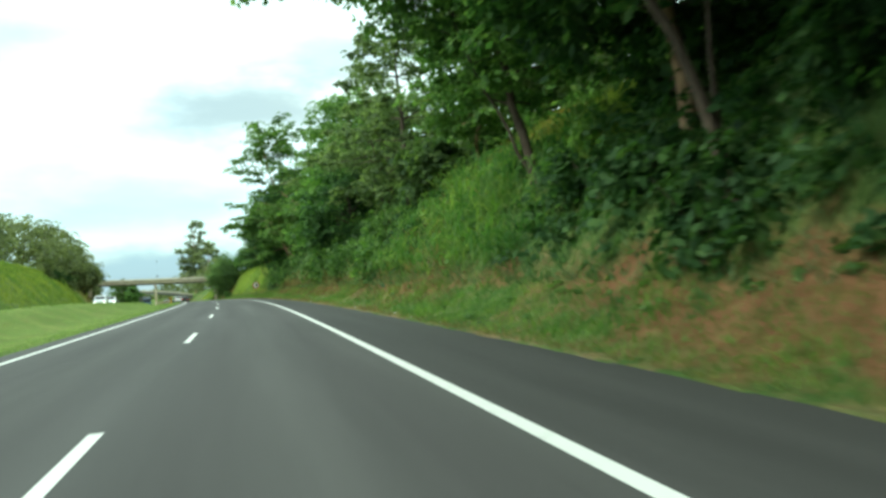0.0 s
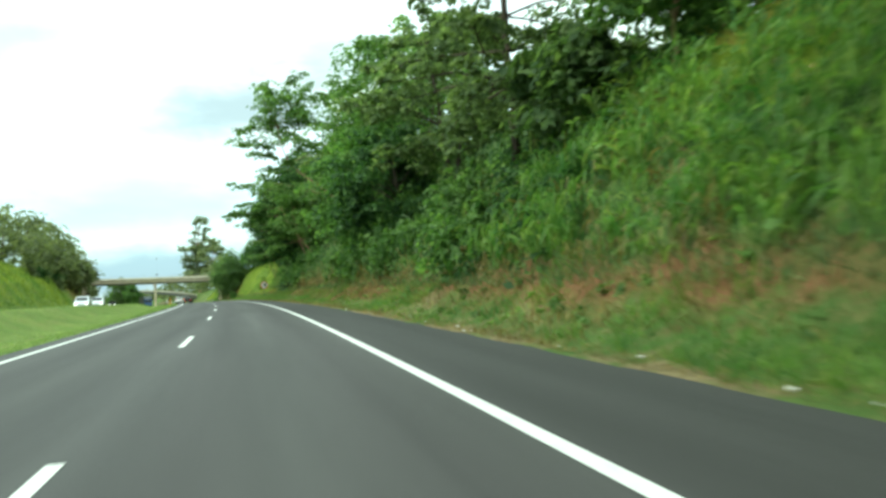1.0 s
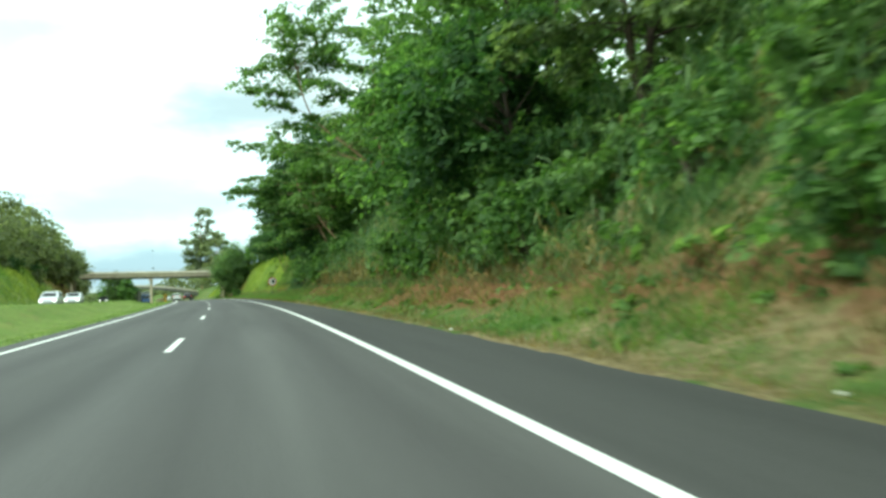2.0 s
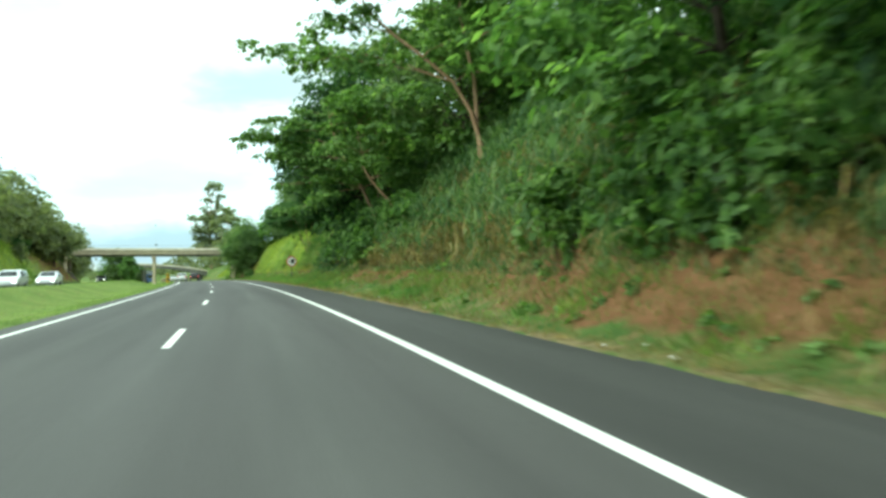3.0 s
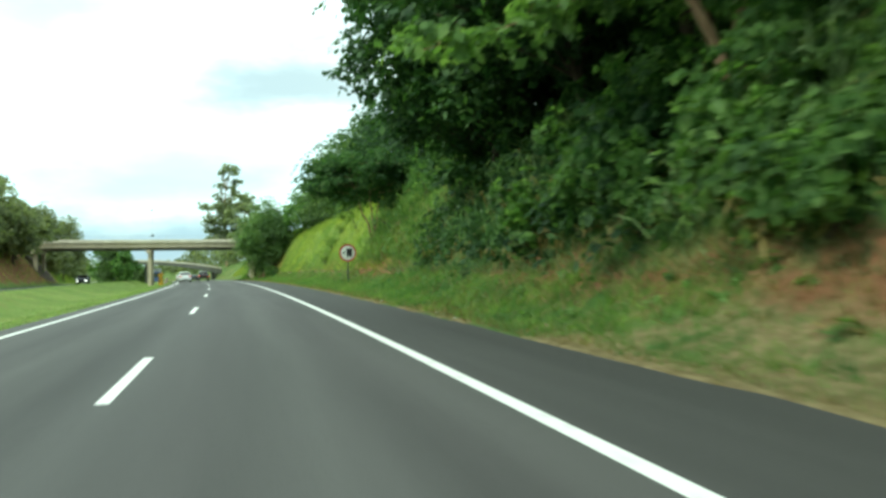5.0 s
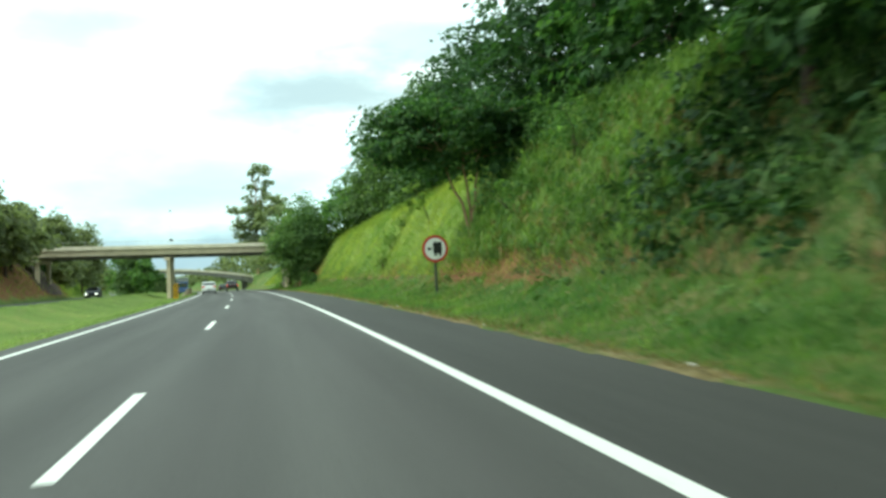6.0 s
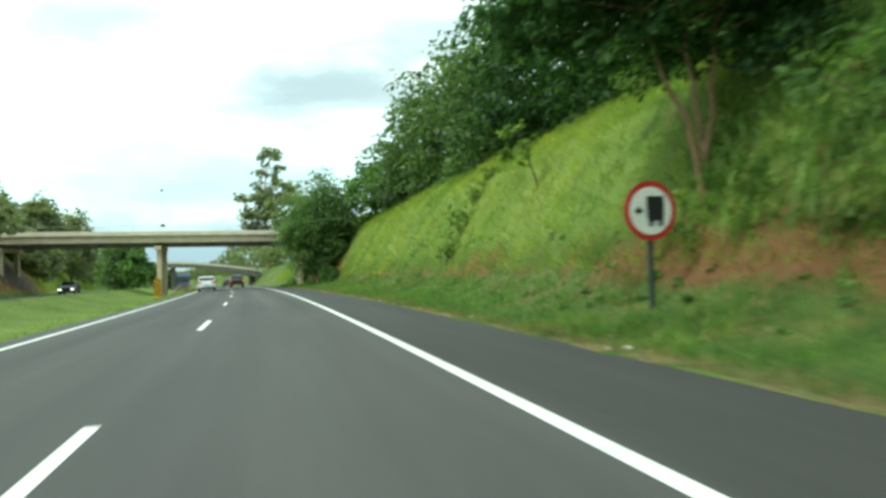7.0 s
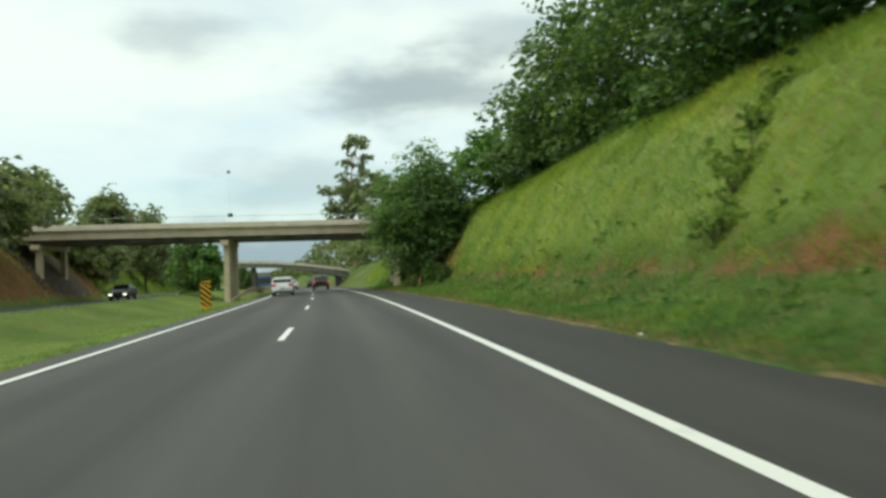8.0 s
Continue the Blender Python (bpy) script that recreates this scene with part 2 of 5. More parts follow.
BLADE_MOWN = mat_leaf("mown_grass_blade", (0.180, 0.265, 0.100), (0.240, 0.330, 0.132), (0.310, 0.385, 0.178), 0.5, 0.4)
BLADE_BANK = mat_leaf("bank_grass_blade", (0.105, 0.190, 0.055), (0.160, 0.258, 0.078), (0.245, 0.325, 0.120), 0.5, 0.4)
BLADE_DRY = mat_leaf("dry_grass_blade", (0.16, 0.125, 0.05), (0.22, 0.175, 0.075), (0.30, 0.25, 0.12), 0.3, 0.6)
BLADE_GOLD = mat_leaf("golden_grass_blade", (0.25, 0.19, 0.05), (0.34, 0.26, 0.075), (0.42, 0.33, 0.11), 0.4, 0.5)
BARK, BARK_PALE = mat_bark("bark", (0.045, 0.034, 0.028), (0.12, 0.092, 0.07)), mat_bark("pale_bark", (0.21, 0.125, 0.075), (0.44, 0.29, 0.185))
CONCRETE = mat_concrete("weathered_concrete", (0.50, 0.42, 0.30), (0.66, 0.56, 0.41))
CONCRETE_PALE = mat_concrete("pale_concrete", (0.58, 0.51, 0.40), (0.74, 0.67, 0.54))
# darker copy of the concrete, shade put into its colour
CONCRETE_SHADED = mat_concrete("shaded_concrete", (0.13, 0.125, 0.115), (0.26, 0.25, 0.22))
# near-black brown that paints the shade on the bank below the deck
BANK_SHADE = mat_concrete("bank_shade_brown", (0.070, 0.045, 0.038), (0.115, 0.078, 0.064))
STEEL = mat_plain("galvanised_steel", (0.42, 0.43, 0.42), 0.5, 0.7)
RUSTY = mat_plain("weathered_rail_steel", (0.32, 0.26, 0.19), 0.8, 0.1, 0.3, 0.25)
DARK_STEEL = mat_plain("dark_painted_steel", (0.035, 0.045, 0.04), 0.6)
SIGN_RED = mat_plain("sign_red", (0.42, 0.03, 0.028), 0.45)
SIGN_WHITE = mat_plain("sign_white", (0.78, 0.79, 0.76), 0.45, var=0.05)
SIGN_BLACK = mat_plain("sign_black", (0.018, 0.02, 0.022), 0.5)
SIGN_YELLOW = mat_plain("sign_yellow", (0.75, 0.42, 0.03), 0.5)
CAR_WHITE = mat_plain("white_car_paint", (0.80, 0.81, 0.82), 0.25, 0, 0.5, 0.03, coat=1.0)
CAR_DARK = mat_plain("dark_car_paint", (0.016, 0.020, 0.024), 0.42, 0, 0.35, 0.05, coat=0.25)
CAR_RED = mat_plain("dark_red_car_paint", (0.045, 0.010, 0.010), 0.25, 0, 0.5, 0.05, coat=1.0)
CAR_BLUE = mat_plain("blue_lorry_paint", (0.07, 0.12, 0.30), 0.4, 0, 0.5, 0.05)
GLASS_DARK = mat_plain("tinted_glass", (0.03, 0.04, 0.042), 0.04, 0, 0.9, 0.02, coat=1.0)
RUBBER = mat_plain("tyre_rubber", (0.02, 0.02, 0.02), 0.9)
ALLOY = mat_plain("wheel_alloy", (0.45, 0.46, 0.47), 0.35, 0.8)
PLASTIC = mat_plain("black_plastic", (0.03, 0.03, 0.03), 0.7)
TAIL_RED = mat_lamp("tail_lamp_red", (0.55, 0.03, 0.02), 0.08)
BRAKE_RED = mat_lamp("brake_lamp_red", (0.9, 0.05, 0.03), 0.9)
HEAD_WHITE = mat_lamp("headlamp_white", (1.0, 0.96, 0.85), 3.0)
LITTER = mat_plain("pale_litter", (0.6, 0.58, 0.52), 0.8)

# ---- the road's line: arc length s along the lane line, lateral offset to its right ----
KNOTS = (0, 60, 120, 180, 240, 330)
BEND = (2.160, 8.670, 5.760, 6.484, 5.543, 4.859)      # per 10 km
DIP = (-0.915, -1.445, -0.604, -0.777, -0.384, -0.266)
S0, S1 = -200, 1600
AX = np.arange(S0, S1, 1.0)
_k = np.interp(AX, KNOTS, BEND) * 1e-4
_k[AX > 600] = 2e-4
HEAD = np.cumsum(_k)
HEAD -= HEAD[-S0]
RX, RY = -np.cumsum(np.sin(HEAD)), np.cumsum(np.cos(HEAD))
RX, RY = RX - RX[-S0], RY - RY[-S0]
_kz = np.interp(AX, KNOTS, DIP) * 1e-4
_kz[AX > 330] = 0.25e-4
_kz[AX < -20] = 0
_sl = np.cumsum(_kz)
_sl -= _sl[-S0]
RZ = np.cumsum(_sl)
RZ -= RZ[-S0]


def on_road(s, lat, z=0.0):
    """World places of road coordinates (arrays or numbers); z is above the carriageway."""
    s, lat = np.asarray(s, float), np.asarray(lat, float)
    h = np.interp(s, AX, HEAD)
    return np.stack([np.interp(s, AX, RX) + lat * np.cos(h), np.interp(s, AX, RY) + lat * np.sin(h), np.interp(s, AX, RZ) + z + 0 * lat], -1)


def heading(s):
    return math.degrees(float(np.interp(s, AX, HEAD)))


def at_road(s, lat, z=0.0, turn=0.0):
    x, y, zz = on_road(s, lat, z)
    return pose(x, y, zz, 0, 0, heading(s) + turn)


def smooth(a, b, x):
    t = np.clip((np.asarray(x, float) - a) / (b - a), 0, 1)
    return t * t * (3 - 2 * t)


def wave(s, lat, seed=0.0):
    """A smooth cheap noise of about +-1."""
    return (np.sin(s * 0.21 + seed) * np.cos(lat * 0.33 + s * 0.05 + seed * 2) + 0.6 * np.sin(s * 0.53 + lat * 0.61 + seed * 3)
            + 0.4 * np.sin(s * 1.27 - lat * 0.9 + seed)) / 2.0


def foot(s):
    """Where the cut on the right begins."""
    return 8.0 + 1.6 * smooth(95, 140, s) - 2.1 * smooth(203, 222, s) + 0.25 * np.sin(s * 0.17)


OPP_IN, OPP_OUT = -12.6, -20.6    # the other carriageway


def road_edge(s):
    """The ragged right edge of the asphalt shoulder."""
    s = np.asarray(s, float)
    return (np.interp(s, [20, 55, 75, 95, 125, 160], [6.08, 5.92, 5.76, 5.80, 5.92, 6.12])
            + 0.05 * np.sin(s * 1.9) * np.sin(s * 0.43 + 1) + 0.035 * np.sin(s * 4.7 + 2 * np.sin(s * 0.9)))


def crest_z(s):
    return 0.45 + 0.35 * (1 - smooth(60, 120, s))


def opp_z(s):
    return crest_z(s) - 0.26


def opp_shift(s):
    """The far carriageway bears away beyond the overpass and the median widens."""
    return 5.0 * smooth(220, 262, s)


def ground_z(s, lat):
    """Height of the land above the carriageway."""
    s, lat = np.broadcast_arrays(np.asarray(s, float), np.asarray(lat, float))
    d = lat - foot(s)
    tall = 1.0 - 0.4 * smooth(225, 245, s)
    edge = road_edge(s)
    verge = np.clip((lat - edge) / (foot(s) + 0.5 - edge), 0, 1)
    wooded = np.interp(d, [0.5, 1.9, 3.9, 6.0, 7.3, 14, 60, 400], [1.10, 3.1, 5.3, 7.05, 7.6, 8.2, 10, 14])
    grassy = np.interp(d, [0.5, 3.4, 5.4, 6.8, 14, 60, 400], [1.10, 5.7, 7.2, 7.7, 8.2, 10, 14])
    open_ = smooth(105, 135, s)
    right = np.where(d < 0.5, 1.10 * verge ** (2.0 + 2.0 * open_), wooded + (grassy - wooded) * open_) * np.where(d > 0.3, tall, 1.0)
    right = right + np.where(d > 0.5, (wave(s, lat) * 0.2 + wave(s * 2.7, lat * 1.1, 8) * 0.13) * np.clip(d - 0.5, 0, 1.5) / 1.5, wave(s * 2.3, lat * 2, 1.7) * 0.05 * smooth(6.3, 6.9, lat))
    oz, cz = opp_z(s), crest_z(s)
    hill = 1.0 - 0.08 * smooth(150, 200, s)
    dl = np.where(-lat < 11.3, -lat, np.maximum(11.3, -lat - opp_shift(s)))
    left = np.where(dl < 12.6, cz * smooth(7.5, 11.6, dl) - (cz - oz) * smooth(11.8, 12.5, dl) - 0.36 * smooth(4.2, 6.6, dl) * (1 - smooth(8.2, 11.5, dl)),
                    np.where(dl < 20.9, oz, oz + np.interp(dl, [20.9, 21.5, 22.6, 24.3, 27.5, 33, 60, 400], [0, 0.3, 1.9, 4.2, 6.8, 7.7, 9, 14]) * hill))
    left = left + np.where(dl > 22, wave(s, lat, 4.0) * 0.3, wave(s * 1.7, lat * 2, 2.0) * 0.04 * (dl > 4.6) * (dl < 12))
    under = 0.07 * ((lat < edge - 0.04) & (lat > -3.95)) + 0.06 * ((-dl < OPP_IN - 0.2) & (-dl > OPP_OUT + 0.2))
    return np.where(lat > 0, right, left) - under


def mesh_arrays(name, verts, faces, uvs=None):
    """A mesh from numpy arrays; faces is an n x k array."""
    me = bpy.data.meshes.new(name)
    verts, faces = np.asarray(verts, np.float32), np.asarray(faces, np.int32)
    n, k = faces.shape
    me.vertices.add(len(verts))
    me.vertices.foreach_set("co", verts.ravel())
    me.loops.add(n * k)
    me.loops.foreach_set("vertex_index", faces.ravel())
    me.polygons.add(n)
    me.polygons.foreach_set("loop_start", np.arange(0, n * k, k, dtype=np.int32))
    if uvs is not None:
        lay = me.uv_layers.new(name="along")
        lay.data.foreach_set("uv", np.asarray(uvs, np.float32)[faces.ravel()].ravel())
    me.update(calc_edges=True)
    return me


def sheet(name, ss, lats, zf, mat, smoothed=True, bear=None):
    """A grid along the road: zf(s, lat) is its height."""
    gs, gl = np.meshgrid(np.asarray(ss, float), np.asarray(lats, float), indexing="ij")
    if bear:
        gl = gl - bear(gs)
    v = on_road(gs.ravel(), gl.ravel())
    v[:, 2] += zf(gs.ravel(), gl.ravel())
    a, b = len(ss), len(lats)
    i = (np.arange(a - 1)[:, None] * b + np.arange(b - 1)[None, :]).ravel()
    me = mesh_arrays(name, v, np.stack([i, i + 1, i + b + 1, i + b], 1)[:, ::-1][:, ::-1], np.stack([gs.ravel(), gl.ravel()], 1))
    if smoothed:
        me.polygons.foreach_set("use_smooth", np.ones(len(me.polygons), bool))
    me.materials.append(mat)
    return new(name, me), gs.ravel(), gl.ravel()


def part(name, bm, mat, parent=None, label="", m=None):
    me = bpy.data.meshes.new(name)
    bm.to_mesh(me)
    bm.free()
    me.materials.append(mat)
    ob = new(name, me)
    if parent is not None:
        ob.parent = parent
    if m is not None:
        ob.matrix_basis = m
    return tagged(ob, label)


def part_mesh(name, me, mat, parent=None, label=""):
    me.materials.append(mat)
    ob = new(name, me)
    ob.parent = parent
    return tagged(ob, label)


def thing(name, m, label, category, group="", kind=""):
    ob = new(name)
    ob.empty_display_size = 0.3
    ob.matrix_basis = m
    return tagged(ob, label, category, group, kind)


def box(bm, x0, x1, y0, y1, z0, z1, bevel=0.0):
    g = bmesh.ops.create_cube(bm, size=1.0)
    for v in g["verts"]:
        v.co = Vector(((x0 + x1) / 2 + v.co.x * (x1 - x0), (y0 + y1) / 2 + v.co.y * (y1 - y0), (z0 + z1) / 2 + v.co.z * (z1 - z0)))
    if bevel:
        es = list({e for v in g["verts"] for e in v.link_edges})
        bmesh.ops.bevel(bm, geom=es, offset=bevel, segments=2, affect="EDGES", profile=0.6)


def boxed(*a, bevel=0.0):
    bm = bmesh.new()
    box(bm, *a, bevel=bevel)
    return bm


def rod(bm, a, b, r0, r1, n=8):
    a, b = Vector(a), Vector(b)
    d = b - a
    q = d.to_track_quat("Z", "Y").to_matrix().to_4x4()
    bmesh.ops.create_cone(bm, cap_ends=True, segments=n, radius1=r0, radius2=r1, depth=d.length, matrix=Matrix.Translation((a + b) / 2) @ q)


# ---- ground, carriageways, markings ----
g_s = np.unique(np.concatenate([np.arange(-190, -30, 10), np.arange(-30, 235, 1.0), np.arange(235, 420, 4.0), np.arange(420, 1590, 40)]))
g_l = np.unique(np.round(np.concatenate([[-900, -500, -300, -180, -110, -70, -50], np.arange(-40, -20, 1.0), np.arange(-20.6, -12, 0.8), np.arange(-12.2, -3.5, 0.7), np.arange(-3.4, 5.6, 1.5),
                                np.arange(5.55, 6.5, 0.08), np.arange(6.6, 18, 0.3), np.arange(18, 30, 1.5), [34, 40, 50, 70, 110, 180, 300, 500, 900]]), 2))
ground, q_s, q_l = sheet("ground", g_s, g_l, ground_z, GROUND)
tagged(ground, "grassy verges and banks with bare red earth cuts", "ground", kind="structure")
dq = q_l - foot(q_s)
bare = np.exp(-((dq - 0.45) / (0.55 - 0.2 * smooth(138, 146, q_s))) ** 2) * (0.46 + 0.14 * (1 - smooth(88, 100, q_s)) + 0.16 * wave(q_s * 0.6, q_l, 5)) \
    + 0.42 * np.exp(-((dq + 0.5) / 0.7) ** 2) * np.clip(wave(q_s * 0.35, q_l * 0.3, 9), 0, 1) * (1 - 0.6 * smooth(95, 120, q_s)) \
    + (0.34 + 0.15 * wave(q_s * 0.5, q_l, 2)) * np.exp(-((dq + 0.1) / 0.75) ** 2) * (1 - smooth(98, 108, q_s)) * smooth(14, 24, q_s) \
    + 0.9 * np.exp(-((dq - 0.8) / 1.2) ** 2) * smooth(196, 201, q_s) * (1 - smooth(210, 214, q_s)) \
    + 0.75 * np.exp(-((dq - 0.7) / 0.55) ** 2) * smooth(120, 126, q_s) * (1 - smooth(137, 142, q_s)) \
    + 0.55 * np.exp(-((dq - 0.7) / 0.5) ** 2) * smooth(148, 150, q_s) * (1 - smooth(154, 157, q_s)) \
    + 0.5 * np.exp(-((dq + 0.4) / 0.9) ** 2) * smooth(44, 50, q_s) * (1 - smooth(60, 66, q_s)) \
    + 0.9 * np.exp(-((dq + 0.5) / 1.2) ** 2) * (1 - smooth(3, 14, q_s)) \
    + 0.95 * smooth(20.9, 21.6, -q_l - opp_shift(q_s)) * (1 - smooth(26.5, 29, -q_l)) * smooth(165, 190, q_s) * (1 - smooth(235, 250, q_s))
earth = ground.data.attributes.new("earth", "FLOAT", "POINT")
earth.data.foreach_set("value", bare.astype(np.float32))
straw_v = (0.36 + 0.85 * wave(q_s * 2.3, q_l, 11)) * np.exp(-((q_l - road_edge(q_s) - 0.14) / 0.24) ** 2) + (q_l > 5) * (q_l < 10) * (0.42 + 0.45 * wave(q_s * 0.9, q_l * 1.4, 7)) * (1 - 0.35 * smooth(90, 130, q_s)) * (0.3 + 0.7 * smooth(8, 22, q_s))
straw = ground.data.attributes.new("straw", "FLOAT", "POINT")
straw.data.foreach_set("value", straw_v.astype(np.float32))
# where the grass colour is lightened: open slopes, far bank and median
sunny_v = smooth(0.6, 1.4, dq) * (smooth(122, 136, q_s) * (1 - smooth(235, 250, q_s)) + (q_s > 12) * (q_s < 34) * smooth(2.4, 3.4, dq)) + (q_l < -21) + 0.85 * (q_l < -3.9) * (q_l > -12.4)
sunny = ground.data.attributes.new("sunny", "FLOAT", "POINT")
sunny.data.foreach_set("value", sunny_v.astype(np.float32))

road_s = np.concatenate([np.arange(-190, 0, 3.0), np.arange(0, 210, 0.75), np.arange(210, 420, 3.0), np.arange(420, 900, 12.0)])
road, r_s, r_l = sheet("road", road_s, np.array([-4.1, -3.4, -2, 0, 2, 3.6, 5, 6.0]), lambda s, l: 0 * s - 0.008 * np.clip(np.abs(l - 0.5) - 3, 0, 9), ASPHALT)
for i in np.flatnonzero(r_l == 6.0):
    road.data.vertices[int(i)].co = Vector(on_road(r_s[i], float(road_edge(r_s[i])), -0.02))
tagged(road, "grey asphalt carriageway with worn wheel tracks", "road", kind="structure")
opp, _, _ = sheet("opposite_road", road_s, np.array([OPP_OUT, -18, -16.5, -15, OPP_IN]), lambda s, l: opp_z(s) + 0.02 + 0 * l, ASPHALT, bear=opp_shift)
tagged(opp, "far asphalt carriageway beyond the grass median", "road", kind="structure")


def strip(name, s0, s1, lat, width, z, parent, bear=None):
    n = max(2, int((s1 - s0) / 3.0) + 1)
    ss = np.linspace(s0, s1, n)
    me_s = np.repeat(ss, 2)
    me_l = np.tile([lat - width / 2, lat + width / 2], n)
    if bear:
        me_l = me_l - bear(me_s)
    zz = z(ss) if callable(z) else z
    v = on_road(me_s, me_l)
    v[:, 2] += np.repeat(zz + 0 * ss, 2)
    top = v.copy()
    i = np.arange(n - 1) * 2
    me = mesh_arrays(name, top, np.stack([i, i + 1, i + 3, i + 2], 1))
    return part_mesh(name, me, PAINT, parent)


strip("edge_line", -190, 800, 3.6, 0.17, 0.006, road)
strip("edge_line", -190, 800, -3.4, 0.16, 0.006, road)
strip("edge_line", -190, 800, OPP_IN - 0.6, 0.15, lambda s: opp_z(s) + 0.026, opp, opp_shift)
for k in range(-6, 40):
    strip("lane_dash", k * 16.025 - 4.1, k * 16.025, 0.0, 0.14, 0.006, road)
for k in range(-2, 26):
    strip("lane_dash", k * 16.0 + 2, k * 16.0 + 6, -16.6, 0.13, lambda s: opp_z(s) + 0.026, opp, opp_shift)


# ---- plants ----
rng = np.random.default_rng(7)


def leaf_cards(centres, normals, length, width, droop=0.25):
    """Folded four-point leaves, arrays in, (verts, quads) out."""
    n = len(centres)
    r = rng.normal(size=(n, 3))
    t = np.cross(normals, r)
    t /= np.linalg.norm(t, axis=1, keepdims=True) + 1e-9
    b = np.cross(normals, t)
    ln, wd = length[:, None], width[:, None]
    v = np.stack([centres - t * ln * 0.5, centres + b * wd * 0.5 - normals * wd * 0.12, centres + t * ln * 0.5 - normals * ln * droop, centres - b * wd * 0.5 - normals * wd * 0.12], 1)
    f = np.arange(n * 4).reshape(n, 4)
    return v.reshape(-1, 3), f


def clump_leaves(c, radii, per, size, flat=0.9):
    """Leaves in flat drooping sprays, the sprays spread through the outer part of clumps (c: k x 3, radii: k x 3)."""
    k, each = len(c), 12
    m = max(3, per // 14)
    d = rng.normal(size=(k * m, 3))
    d /= np.linalg.norm(d, axis=1, keepdims=True)
    rr = rng.uniform(0.3, 1.0, (k * m, 1)) ** 0.55 * (1 + 0.2 * rng.normal(size=(k * m, 1)))
    rad = np.repeat(radii, m, 0)
    mid = np.repeat(c, m, 0) + d * rr * rad
    up = d * 0.55 + np.array([0, 0, flat]) + rng.normal(size=d.shape) * 0.25
    up /= np.linalg.norm(up, axis=1, keepdims=True)
    ax = np.cross(up, rng.normal(size=up.shape))
    ax /= np.linalg.norm(ax, axis=1, keepdims=True) + 1e-9
    ay = np.cross(up, ax)
    rs = 0.47 * rad[:, :1] * rng.uniform(0.6, 1.35, (k * m, 1))
    n = k * m * each
    a, u = rng.uniform(0, 2 * math.pi, (n, 1)), np.sqrt(rng.uniform(0, 1, (n, 1)))
    rs, ax, ay, upn = (np.repeat(q, each, 0) for q in (rs, ax, ay, up))
    pos = np.repeat(mid, each, 0) + rs * u * (np.cos(a) * ax + np.sin(a) * ay) - np.array([0, 0, 1.0]) * rs * u ** 2 * 0.35 + rng.normal(size=(n, 3)) * size * 0.12
    nrm = upn + 0.45 * u * (np.cos(a) * ax + np.sin(a) * ay) + rng.normal(size=(n, 3)) * 0.32
    nrm /= np.linalg.norm(nrm, axis=1, keepdims=True)
    ln = size * rng.uniform(0.65, 1.43, n)
    return leaf_cards(pos, nrm, ln, ln * rng.uniform(0.42, 0.7, n))


def tube(bm, pts, radii, n=7):
    prev = None
    pts = [Vector(p) for p in pts]
    for i, p in enumerate(pts):
        d = (pts[min(i + 1, len(pts) - 1)] - pts[max(i - 1, 0)]).normalized()
        q = d.to_track_quat("Z", "Y")
        ring = [bm.verts.new(p + q @ Vector((math.cos(a) * radii[i], math.sin(a) * radii[i], 0))) for a in (2 * math.pi * j / n for j in range(n))]
        if prev:
            for j in range(n):
                bm.faces.new((prev[j], prev[(j + 1) % n], ring[(j + 1) % n], ring[j]))
        prev = ring
    bm.faces.new(prev)


